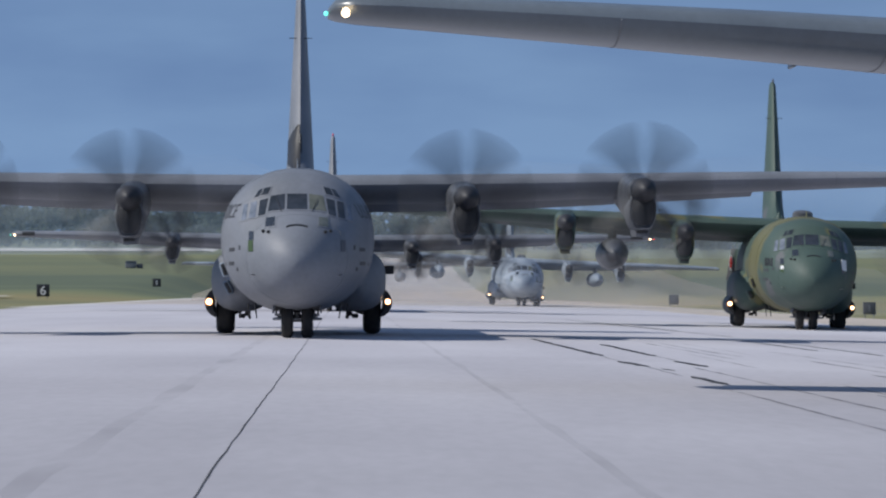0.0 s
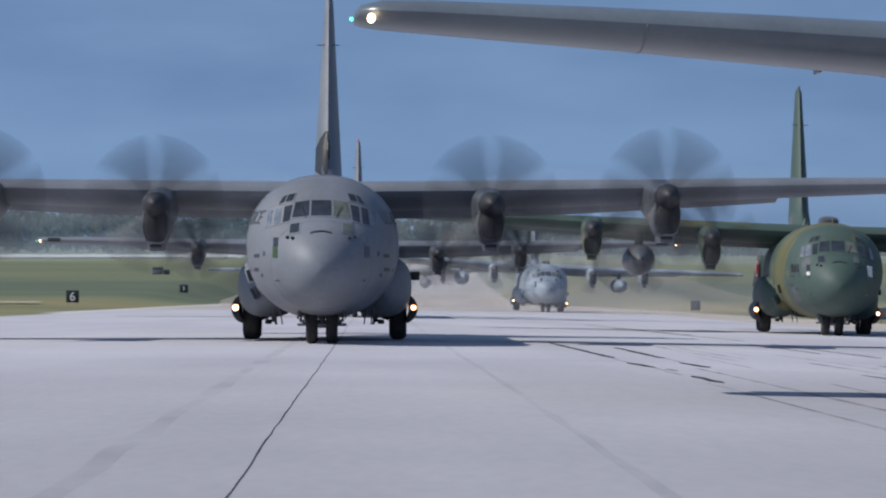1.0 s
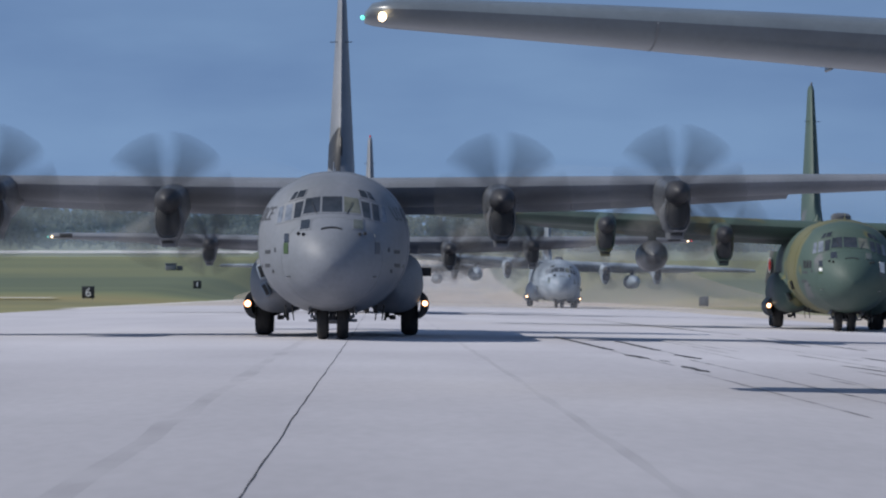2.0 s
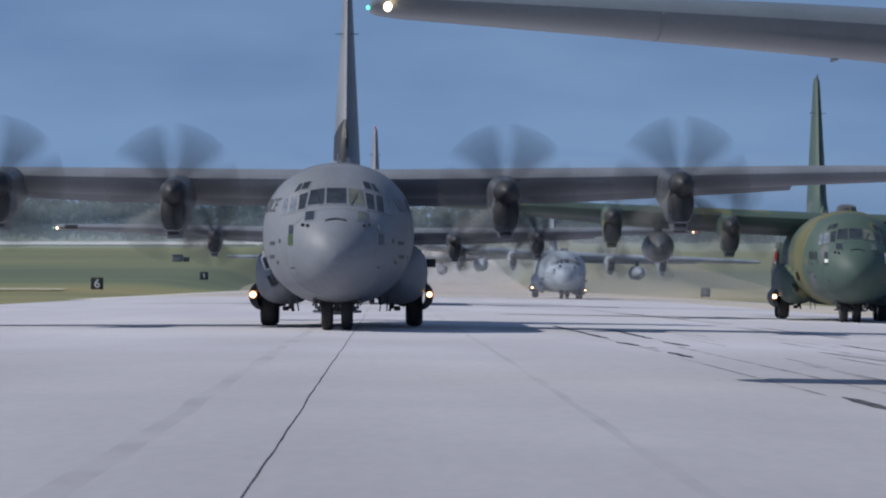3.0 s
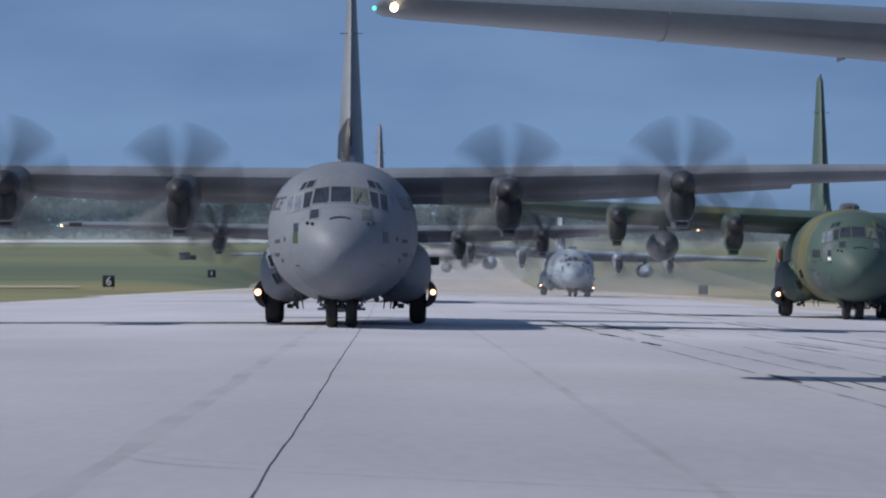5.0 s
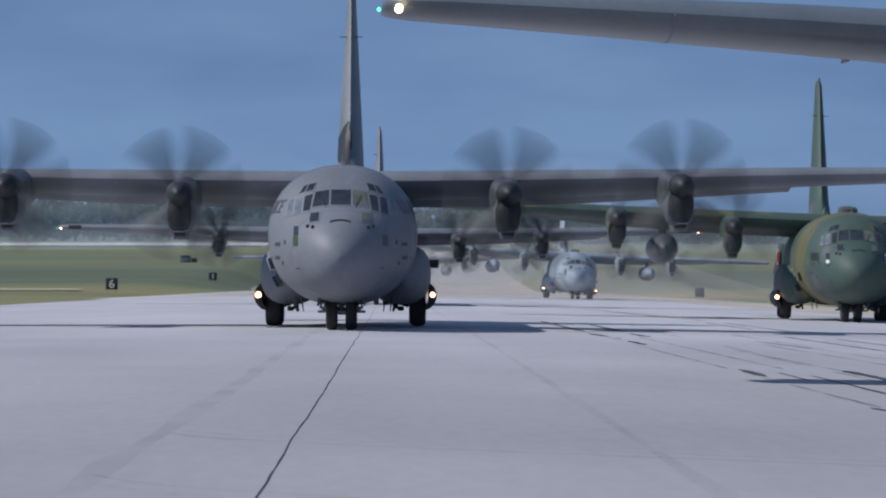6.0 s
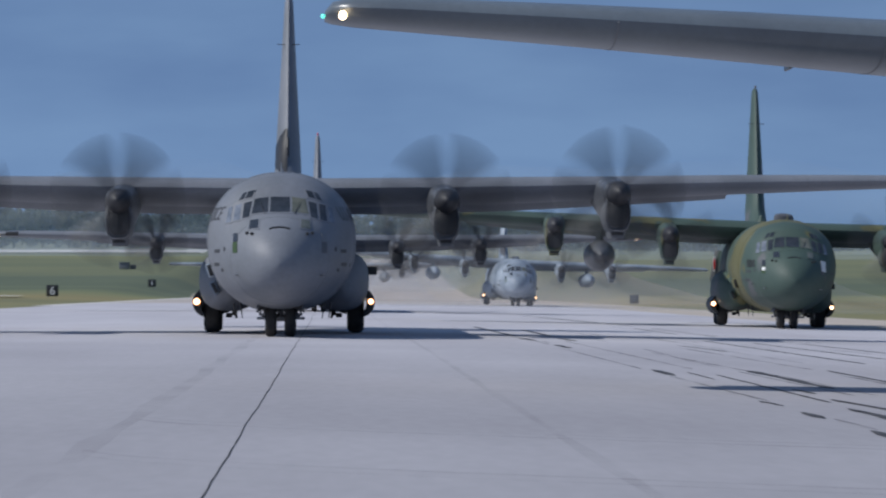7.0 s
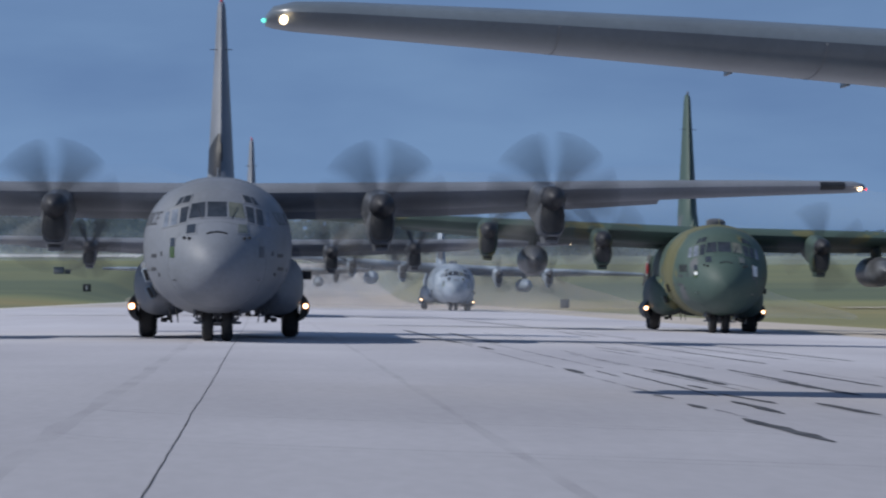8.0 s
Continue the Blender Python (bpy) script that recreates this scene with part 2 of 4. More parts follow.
def foil(x, lo=0.0, hi=1.0, n=12, drop=0.0, scale=1.0):
    le, ch, zc, th = WING(abs(x))
    pts = []
    for side in (1, -1):
        for i in range(n + 1):
            s = i / n if side == 1 else 1 - i / n
            u = lo + (hi - lo) * (1 - math.cos(math.pi * s)) / 2 if lo == 0 else lo + (hi - lo) * s
            t = 5 * (0.2969 * math.sqrt(u) - 0.126 * u - 0.3516 * u * u + 0.2843 * u**3 - 0.1015 * u**4)
            camber = 0.25 * th * (1 - (2 * u - 0.85)**2) * 0.5
            z = zc + 0.2 * th * (1 - u)**4 - 0.02 * ch * u + 0.05 * ch * u * (abs(x) / 20.5)**2 + camber * 0.6 + side * th * (t if side == 1 else t * 0.92) * scale - drop * max(0, u - lo) * ch
            if side == -1 and (i == 0 or (i == n and lo == 0)):
                continue
            pts.append(Vector((x, le + ch * u, z)))
    return pts


def wheel(name, c, r, w, parent):
    """A tyre with rounded shoulders and a hub in it; its own origin at the axle."""
    bm = bmesh.new()
    h = w / 2
    prof = [(-h * 0.8, r * 0.55), (-h, r * 0.72), (-h * 0.97, r * 0.86), (-h * 0.7, r * 0.97), (-h * 0.35, r), (0, r * 1.004), (h * 0.35, r), (h * 0.7, r * 0.97), (h * 0.97, r * 0.86), (h, r * 0.72), (h * 0.8, r * 0.55)]
    turned(bm, prof, (0, 0, 0), 28, "x")
    ob = part(name, bm, TYRE, parent, "worn black rubber tyre")
    ob.location = c
    bm = bmesh.new()
    turned(bm, [(-h * 0.86, r * 0.2), (-h * 0.86, r * 0.5), (-h * 0.6, r * 0.56), (h * 0.6, r * 0.56), (h * 0.86, r * 0.5), (h * 0.86, r * 0.2)], (0, 0, 0), 18, "x")
    part("rim", bm, STEEL, ob, "grey steel rim")
    return ob


def propeller(c, blades, parent, phase):
    bm = bmesh.new()
    turned(bm, [(-0.62, 0.02), (-0.58, 0.1), (-0.45, 0.2), (-0.25, 0.3), (0.0, 0.36), (0.3, 0.38), (0.34, 0.36)], (0, 0, 0), 20)
    hub = part("propeller", bm, SPINNER, parent, "dark spinning propeller with rounded spinner")
    hub.matrix_basis = pose(*c, 0, phase, 0)
    for k in range(blades):
        bm = bmesh.new()
        rings = []
        wide = 0.27 if blades == 6 else 0.2
        for r, w, sweep, twist in ((0.3, 0.09, 0, 58), (0.55, 0.6 * wide, 0.0, 50), (0.95, wide, 0.02, 38), (1.4, 1.08 * wide, 0.03, 30), (1.75, 0.95 * wide, 0.0, 25), (1.97, 0.62 * wide, -0.07, 22), (2.05, 0.25 * wide, -0.12, 21)):
            a = radians(twist)
            th = 0.11 * w + 0.012
            ring = []
            for i in range(10):
                q = 2 * math.pi * i / 10
                u, v = w * math.cos(q) + sweep, th * math.sin(q)
                ring.append(Vector((u * math.cos(a) - v * math.sin(a), u * math.sin(a) + v * math.cos(a), r)))
            rings.append(ring)
        loft(bm, rings)
        b = part("blade", bm, BLADE, hub)
        b.matrix_basis = pose(0, 0.05, 0, 0, 360 * k / blades, 0)
    return hub


def lettering(words, cap, where, u0, v0, sx, mat, name, parent, thick=0.008):
    """Letters laid on the hull: (u0, v0) is the forward end of the base line, sx the sense of reading along y."""
    cu = bpy.data.curves.new("letters", "FONT")
    cu.body, cu.size = words, cap / 0.7
    tmp = new("letters", cu)
    dg = bpy.context.evaluated_depsgraph_get()
    dg.update()
    me = bpy.data.meshes.new_from_object(tmp.evaluated_get(dg))
    bpy.data.objects.remove(tmp)
    bm = bmesh.new()
    bm.from_mesh(me)
    bpy.data.meshes.remove(me)
    bmesh.ops.subdivide_edges(bm, edges=[e for e in bm.edges if e.calc_length() > 0.25], cuts=2)
    wide = max(v.co.x for v in bm.verts)
    group, count = {}, 0
    for v in bm.verts:
        if v in group:
            continue
        count += 1
        todo = [v]
        while todo:
            q = todo.pop()
            if q not in group:
                group[q] = count
                todo += [e.other_vert(q) for e in q.link_edges]
    for v in bm.verts:
        p = where(u0 + (v.co.x if sx > 0 else wide - v.co.x), v0 + v.co.y)
        ref = (p - Vector((0, p.y, 2.7))).normalized()
        v.co = p + ref * thick
    for k in range(1, count + 1):
        one, made = bmesh.new(), {}
        for v, g in group.items():
            if g == k:
                made[v] = one.verts.new(v.co)
        for f in bm.faces:
            if group[f.verts[0]] == k:
                one.faces.new([made[v] for v in f.verts])
        part(name, one, mat, parent, smooth=False)
    bm.free()


def aircraft(paint, blades, tanks=False, words="", camo=False, dome=False, flaps=1.0, tips=True, plump=1.0):
    top = new("transport_aircraft")
    P = lambda name, bm, mat=paint, label="", parent=top, smooth=True: part(name, bm, mat, parent, label, smooth)
    # hull
    bm = bmesh.new()
    ys = list(np.linspace(-13.2, -9.5, 34)) + list(np.linspace(-9, 4, 10)) + list(np.linspace(4.6, 16.3, 18))
    loft(bm, [hull_ring(y, 48) for y in ys])
    hull = P("fuselage", bm)
    # radome seam and brow slit
    def belt(y, w, mat, name):
        bm = bmesh.new()
        loft(bm, [hull_ring(y - w, 48, -0.02), hull_ring(y - w, 48, 0.006), hull_ring(y + w, 48, 0.006), hull_ring(y + w, 48, -0.02)], caps=False)
        return part(name, bm, mat, hull)
    belt(-11.75, 0.008, paint if camo else RADOME, "radome_seam")
    belt(-8.9, 0.008, paint if camo else RADOME, "skin_joint")
    belt(-6.2, 0.008, paint if camo else RADOME, "skin_joint")
    bm = skin_panel([(-0.29, 3.08), (0.29, 3.08), (0.28, 3.115), (-0.28, 3.115)], lambda u, v: nose_point(u, v - 0.6 * u * u), 0.02)
    part("nose_vent", bm, BLACK, hull)
    # cockpit glazing
    def glazing(corners, where, mat=GLASS, edge=0.035):
        cx, cy = sum(p[0] for p in corners) / 4, sum(p[1] for p in corners) / 4
        big = [(x + math.copysign(edge, x - cx), y + math.copysign(edge, y - cy)) for x, y in corners]
        fr = part("window_frame", skin_panel(big, where, 0.010), paint, hull)
        part("window_pane", skin_panel(corners, where, 0.017), mat, fr)
    glazing([(-0.28, 3.54), (0.28, 3.54), (0.27, 3.98), (-0.27, 3.98)], nose_point)
    for s in (-1, 1):
        lit = GLINT if s == 1 else GLASS
        glazing([(s * 0.34, 3.54), (s * 0.80, 3.49), (s * 0.72, 3.92), (s * 0.33, 3.98)], nose_point, lit)
        glazing([(s * 0.87, 3.40), (s * 1.06, 3.36), (s * 1.02, 3.80), (s * 0.79, 3.86)], nose_point, GLASS)
        glazing([(s * 1.13, 3.33), (s * 1.32, 3.29), (s * 1.27, 3.74), (s * 1.09, 3.79)], nose_point, SKYTINT if s == -1 else GLASS)
        glazing([(s * 1.39, 3.27), (s * 1.53, 3.24), (s * 1.46, 3.68), (s * 1.34, 3.72)], nose_point, SKYTINT)
        glazing([(s * 0.60, 3.08), (s * 0.86, 3.05), (s * 0.84, 3.30), (s * 0.60, 3.33)], nose_point, lit)
        glazing([(s * 0.80, 3.98), (s * 1.0, 3.94), (s * 0.90, 4.14), (s * 0.72, 4.18)], nose_point, GLASS)
        glazing([(s * 1.04, 3.92), (s * 1.18, 3.88), (s * 1.05, 4.09), (s * 0.94, 4.13)], nose_point, GLASS)
        for dx, dz in ((0.78, 2.92), (0.92, 2.94)):
            bm = bmesh.new()
            q = nose_point(s * dx, dz)
            turned(bm, [(-0.10, 0.02), (-0.09, 0.045), (0.1, 0.05)], q, 10)
            part("probe", bm, BLACK, hull)
        # door window and small stencils
        bm = skin_panel([(s * 1.18, 2.70), (s * 1.31, 2.70), (s * 1.31, 2.94), (s * 1.18, 2.94)], nose_point, 0.012)
        part("door_window", bm, GLASS if s == -1 else RADOME, hull)
        bm = skin_panel([(s * 1.19, 2.38), (s * 1.32, 2.38), (s * 1.32, 2.69), (s * 1.19, 2.69)], nose_point, 0.012)
        part("door_window", bm, BADGE if s == -1 else SEAM, hull)
        for u, v, a, b in ((1.72, 2.40, 0.16, 0.10), (1.74, 2.02, 0.26, 0.10), (1.55, 2.44, 0.05, 0.12), (1.62, 1.86, 0.05, 0.1)):
            bm = skin_panel([(s * u, v), (s * (u + a), v), (s * (u + a), v + b), (s * u, v + b)], nose_point, 0.006, 2)
            part("stencil_mark", bm, MARK, hull)
    if words:
        for s in (-1, 1):
            # reads aft on one side, forward on the other
            lettering(words, 0.39, lambda u, v, s=s: side_point(s, u, v), -10.4, 3.34, s, MARK, "letter", hull)
    # wing
    bm = bmesh.new()
    xs = [-20.55, -20.45, -20.15, -19.5, -17, -14.4, -12.3, -10.2, -7.5, -5, -2.5, 0, 2.5, 5, 7.5, 10.2, 12.3, 14.4, 17, 19.5, 20.15, 20.45, 20.55]
    rings = []
    for x in xs:
        k = {20.55: 0.3, 20.45: 0.7, 20.15: 0.94}.get(abs(x), 1.0)
        ring = [p + Vector((0, 0, (plump - 1) * 0.46 * WING(abs(x))[3])) for p in foil(x, 0, 0.76, scale=plump)]
        if k < 1:
            le, ch, zc, th = WING(abs(x))
            mid = Vector((x, le + ch * 0.45, zc))
            ring = [mid + Vector((0, (p.y - mid.y) * (0.5 + 0.5 * k), (p.z - mid.z) * k)) for p in ring]
        rings.append(ring)
    loft(bm, rings)
    wing = P("wing", bm)
    for s in (-1, 1):
        for x0, x1, name, drop in ((1.3, 7.4, "flap", 0.36 * flaps), (7.41, 14.2, "flap", 0.36 * flaps), (14.25, 20.05, "aileron", 0.0)):
            bm = bmesh.new()
            st = [x0, (x0 + x1) / 2, x1]
            loft(bm, [foil(s * x, 0.765, 1.0, 5, drop, 0.96) for x in st])
            part(name, bm, paint, wing)
        for x in (3.4, 6.2, 8.2, 11.8, 13.6):
            le, ch, zc, th = WING(x)
            bm = bmesh.new()
            low = min(p.z for p in foil(s * x, 0.7, 0.73, 2))
            slab(bm, (s * x, le + ch * 0.7, low), (0.05, 0.6, 0.09), None, 0.02)
            part("flap_hinge", bm, paint, wing)
        for x in (16.4, 12.6, 7.2):
            bm = bmesh.new()
            rings = []
            for q in (-0.012, 0.012):
                ring = foil(s * (x + q), 0, 0.76)
                c = sum(ring, Vector()) / len(ring)
                rings.append([p + (p - c).normalized() * 0.004 for p in ring])
            loft(bm, rings, caps=False)
            part("skin_joint", bm, paint if camo else RADOME, wing)
        # tip details
        le, ch, zc, th = WING(18.7)
        bm = bmesh.new()
        loft(bm, [[Vector((s * x, q.y - 0.012, zc + (q.z - zc) * 1.05)) for q in foil(s * x, 0, 0.05, 6)] for x in (19.0, 19.8)])
        if tips:
            part("leading_edge_panel", bm, BLACK, wing)
        bm = bmesh.new()
        turned(bm, [(-0.1, 0.015), (-0.085, 0.038), (-0.04, 0.056), (0.25, 0.06)], (s * 20.3, WING(20)[0] + 0.06, WING(20)[2] + 0.0), 12)
        part("wingtip_lamp", bm, LAMP if blades == 6 else GLASS, wing, "lit warm white wingtip lamp" if blades == 6 else "unlit clear wingtip lamp")
        bm = bmesh.new()
        bmesh.ops.create_uvsphere(bm, u_segments=10, v_segments=8, radius=0.034)
        bmesh.ops.translate(bm, vec=(s * 20.58, -1.15, WING(20)[2]), verts=bm.verts)
        part("navigation_lamp", bm, GLASS if blades == 4 else NAVRED if s == 1 else NAVGREEN, wing, "small navigation lamp")
    # engines
    for k, (ex, ez) in enumerate(((-10.16, 4.27), (-4.95, 4.03), (4.95, 4.03), (10.16, 4.27))):
        bm = bmesh.new()
        rings = []
        for y, w, up, dn, zo in ((-4.98, 0.34, 0.34, 0.42, 0.0), (-4.9, 0.41, 0.4, 0.62, -0.02), (-4.5, 0.43, 0.44, 0.8, -0.05), (-3.6, 0.46, 0.5, 0.9, -0.02), (-2.4, 0.5, 0.55, 0.88, 0.05), (-1.0, 0.47, 0.55, 0.72, 0.1), (0.8, 0.38, 0.48, 0.5, 0.12), (2.2, 0.16, 0.2, 0.2, 0.1)):
            rings.append([Vector((ex + w * math.copysign(abs(math.cos(a))**0.8, math.cos(a)), y, ez + zo + (up if math.sin(a) > 0 else dn) * math.copysign(abs(math.sin(a))**0.85, math.sin(a)))) for a in [2 * math.pi * i / 28 for i in range(28)]])
        loft(bm, rings)
        nac = P("engine_nacelle", bm, paint if camo else NACELLE if blades == 6 else paint, "nacelle with oil-darkened chin")
        jaw = ((-0.33, -0.22), (-0.37, -0.5), (-0.35, -0.8), (-0.27, -1.02), (-0.16, -1.1), (0.16, -1.1), (0.27, -1.02), (0.35, -0.8), (0.37, -0.5), (0.33, -0.22), (0.2, -0.05), (-0.2, -0.05))
        bm = bmesh.new()
        loft(bm, [[Vector((ex + a * k, y, ez - 0.6 + (b + 0.6) * k)) for a, b in jaw] for y, k in ((-4.9, 0.94), (-5.0, 1.0), (-4.97, 1.09), (-4.7, 1.16), (-3.6, 1.14), (-2.2, 0.7))])
        part("chin_scoop", bm, paint, nac)
        bm = bmesh.new()
        loft(bm, [[Vector((ex + a * k, y, ez - 0.6 + (b + 0.6) * k)) for a, b in jaw] for y, k in ((-5.012, 0.78), (-5.006, 0.84), (-4.85, 0.84))])
        part("intake_mouth", bm, BLACK, nac)
        bm = bmesh.new()
        loft(bm, [[Vector((ex + a * w, y, ez - 1.24 + b * h)) for a, b in ((-1, 1), (-0.8, -1), (0.8, -1), (1, 1))] for y, w, h in ((-4.75, 0.23, 0.1), (-4.6, 0.26, 0.13), (-3.2, 0.22, 0.1))])
        duct = part("cooler_duct", bm, paint, nac)
        if blades == 6:
            lip = bmesh.new()
            for (a0, b0), (a1, b1) in zip(jaw[1:8], jaw[2:9]):
                rod(lip, (ex + 1.03 * a0, -5.0, ez - 0.6 + 1.03 * (b0 + 0.6)), (ex + 1.03 * a1, -5.0, ez - 0.6 + 1.03 * (b1 + 0.6)), 0.022, n=6)
            part("scoop_lip", lip, STEEL, nac, "worn bare metal intake lip")
        bm = bmesh.new()
        slab(bm, (ex, -4.76, ez - 1.22), (0.34, 0.03, 0.09), None, 0.01)
        part("duct_mouth", bm, BLACK, duct)
        propeller((ex, -5.3, ez), blades, top, 17 * k)
    # wing tanks
    if tanks:
        for s in (-1, 1):
            bm = bmesh.new()
            turned(bm, [(-4.6, 0.03), (-4.4, 0.24), (-3.9, 0.46), (-3.0, 0.64), (-2.0, 0.7), (1.5, 0.7), (3.0, 0.5), (4.2, 0.2), (4.6, 0.03)], (s * 8.0, 0, 3.02), 22)
            tk = P("wing_tank", bm, NACELLE if camo else PALE, "dark rounded fuel tank under the wing" if camo else "pale rounded fuel tank under the wing")
            bm = bmesh.new()
            loft(bm, [[Vector((s * 8.0 + w * a, -1.9 + 3.4 * b, z)) for a, b in ((0, 0), (0.5, 0.2), (0.6, 0.5), (0.0, 1), (-0.6, 0.5), (-0.5, 0.2))] for w, z in ((0.34, 3.55), (0.3, 4.3))])
            part("pylon", bm, paint, tk)
    # fin and tailplane
    bm = bmesh.new()
    def fin_ring(z):
        f = (z - 4.7) / 7.2
        le = 8.4 + 4.9 * f - (1.4 * (1 - f / 0.14) if f < 0.14 else 0)
        te = 15.0 + 0.35 * f
        th = 0.6 * (1 - 0.72 * f)
        pts = []
        for i in range(20):
            a = 2 * math.pi * i / 20
            u = (1 - math.cos(a)) / 2
            pts.append(Vector((th * math.sin(a) * (1.15 - 0.75 * u), le + (te - le) * u, z)))
        return pts
    zs = [4.5, 4.9, 5.3, 5.7, 6.5, 8, 9.5, 10.9, 11.65]
    rings = [fin_ring(z) for z in zs]
    for z, k in ((11.86, 0.8), (11.94, 0.35)):
        r = fin_ring(z)
        c = sum(r, Vector()) / len(r)
        rings.append([c + Vector(((p.x - c.x) * k, (p.y - c.y) * k, 0)) for p in r])
    loft(bm, rings)
    fin = P("tail_fin", bm)
    def boot_sheet(zx):
        bm = bmesh.new()
        rows = []
        for z, f in zx:
            r = fin_ring(z)
            pts = []
            for j in range(9):
                q = j / 8
                a = q * f
                u = (1 - math.cos(a)) / 2
                le = r[0].y
                te = max(p.y for p in r)
                th = 0.6 * (1 - 0.72 * (z - 4.7) / 7.0)
                pts.append(Vector((-th * math.sin(a) * (1.15 - 0.75 * u) * 1.06, le + (te - le) * u - 0.03, z)))
            rows.append(pts)
        for a, b in zip(rows, rows[1:]):
            va, vb = [bm.verts.new(p) for p in a], [bm.verts.new(p) for p in b]
            for i in range(8):
                bm.faces.new((va[i], va[i + 1], vb[i + 1], vb[i]))
        bmesh.ops.remove_doubles(bm, verts=bm.verts, dist=0.001)
        return bm
    if not camo:
        part("fin_base_panel", boot_sheet([(5.15, 0.25), (5.6, 0.85), (6.4, 0.95), (6.7, 0.5), (6.95, 0.15)]), BLACK if blades == 6 else SEAM, fin, "dark grey patch on the fin root")
        bm = bmesh.new()
        rod(bm, (0, fin_ring(5.7)[0].y - 0.05, 5.3), (0, fin_ring(6.6)[0].y - 0.04, 6.6), 0.09, 0.06)
        part("fin_antenna", bm, BLACK, fin)
    bm = bmesh.new()
    rod(bm, (-0.4, 12.2, 10.05), (0.4, 12.2, 10.05), 0.014)
    part("aerial", bm, BLACK, fin)
    bm = bmesh.new()
    turned(bm, [(11.86, 0.05), (12.0, 0.05), (12.04, 0.035), (12.07, 0.01)], (0, 13.6, 0), 10, "z")
    part("beacon", bm, REDPAINT if not camo else NACELLE, fin)
    bm = bmesh.new()
    turned(bm, [(4.9, 0.2), (5.05, 0.18), (5.15, 0.1), (5.32, 0.05), (5.36, 0.01)], (0, 6.9, 0), 12, "z")
    part("dorsal_aerial", bm, paint, fin)
    bm = bmesh.new()
    slab(bm, (0, 7.9, 4.95), (0.5, 1.4, 0.5), None, 0.18)
    part("dorsal_fairing", bm, paint, fin)
    bm = bmesh.new()
    rings = []
    for x in (-8.0, -7.6, -4, 0, 4, 7.6, 8.0):
        ch = 4.2 - 0.24 * abs(x)
        k = 0.3 if abs(x) == 8.0 else 1
        rings.append([Vector((x, 15.6 - ch + ch * (1 - math.cos(a)) / 2, 4.85 + 0.2 * k * math.sin(a) * (1.1 - 0.5 * (1 - math.cos(a)) / 2))) for a in [2 * math.pi * i / 18 for i in range(18)]])
    loft(bm, rings)
    P("tailplane", bm)
    for yy, h in ((-8.2, 0.28), (-4.6, 0.2), (5.2, 0.3)):
        zt = HULL(yy)[0] + HULL(yy)[2]
        bm = bmesh.new()
        loft(bm, [[Vector((w * a, yy + c * b + d, z)) for a, b in ((0, -1), (1, 0), (0, 1), (-1, 0))] for w, c, d, z in ((0.025, 0.22, 0, zt - 0.03), (0.015, 0.1, 0.12, zt + h))])
        part("blade_aerial", bm, paint, hull)
    for s in (-1, 1):
        q = nose_point(s * 1.12, 1.75)
        bm = bmesh.new()
        rod(bm, q + Vector((0, 0.05, 0)), q + Vector((s * 0.12, -0.02, 0)), 0.02)
        rod(bm, q + Vector((s * 0.12, 0.04, 0)), q + Vector((s * 0.12, -0.28, 0)), 0.018, 0.01)
        part("pitot_tube", bm, STEEL, hull)
        a, b = nose_point(s * 0.42, 3.5), nose_point(s * 0.56, 3.82)
        bm = bmesh.new()
        rod(bm, a + Vector((0, -0.03, 0)), b + Vector((0, -0.035, 0.02)), 0.012, 0.008, 6)
        part("wiper", bm, BLACK, hull)
    # undercarriage bays
    for s in (-1, 1):
        bm = bmesh.new()
        rings = []
        for y, w, h, zo in ((-5.0, 0.05, 0.06, 1.5), (-4.8, 0.3, 0.4, 1.52), (-4.2, 0.62, 0.72, 1.56), (-3.0, 0.86, 0.9, 1.62), (-1.0, 0.95, 0.95, 1.63), (2.4, 0.92, 0.93, 1.65), (4.6, 0.5, 0.6, 1.7), (5.6, 0.06, 0.1, 1.75)):
            rings.append([Vector((s * (1.72 + w * math.copysign(abs(math.cos(a))**0.75, math.cos(a))), y, zo + h * math.copysign(abs(math.sin(a))**0.8, math.sin(a)))) for a in [2 * math.pi * i / 24 for i in range(24)]])
        loft(bm, rings)
        pod = P("wheel_pod", bm)
        if s == -1:
            for zz, yy, xx in ((1.92, -7.3, -2.11), (1.40, -5.05, -2.05)):
                tilt = pose(0, 0, 0, 0, -19 if zz > 1.7 else -27, 0)
                bm = bmesh.new()
                slab(bm, (xx, yy + 0.45, zz), (0.19, 1.0, 0.43), tilt, 0.06)
                lip = part("air_inlet", bm, paint if camo else PALE, pod, "pale-lipped air inlet")
                bm = bmesh.new()
                slab(bm, (xx, yy - 0.052, zz), (0.11, 0.03, 0.33), tilt, 0.014)
                part("inlet_mouth", bm, BLACK, lip)
        else:
            bm = bmesh.new()
            slab(bm, (2.77, -0.8, 1.95), (0.3, 0.08, 0.26), None, 0.02)
            rod(bm, (2.5, -0.8, 1.95), (2.9, -0.8, 1.95), 0.03)
            part("side_plate", bm, BLACK, pod)
        for yy in (-0.78, 0.78):
            wheel("main_wheel", (s * 2.25, yy, 0.7), 0.7, 0.52, top)
            bm = bmesh.new()
            rod(bm, (s * 1.78, yy, 0.7), (s * 1.78, yy, 1.7), 0.1)
            rod(bm, (s * 1.78, yy, 0.7), (s * 2.2, yy, 0.7), 0.08)
            P("main_strut", bm, STEEL)
        bm = bmesh.new()
        slab(bm, (s * 1.55, -1.1, 0.72), (0.16, 0.5, 0.36), None, 0.04)
        P("gear_brace", bm, BLACK)
        # curved wheel door with its lamp
        bm = bmesh.new()
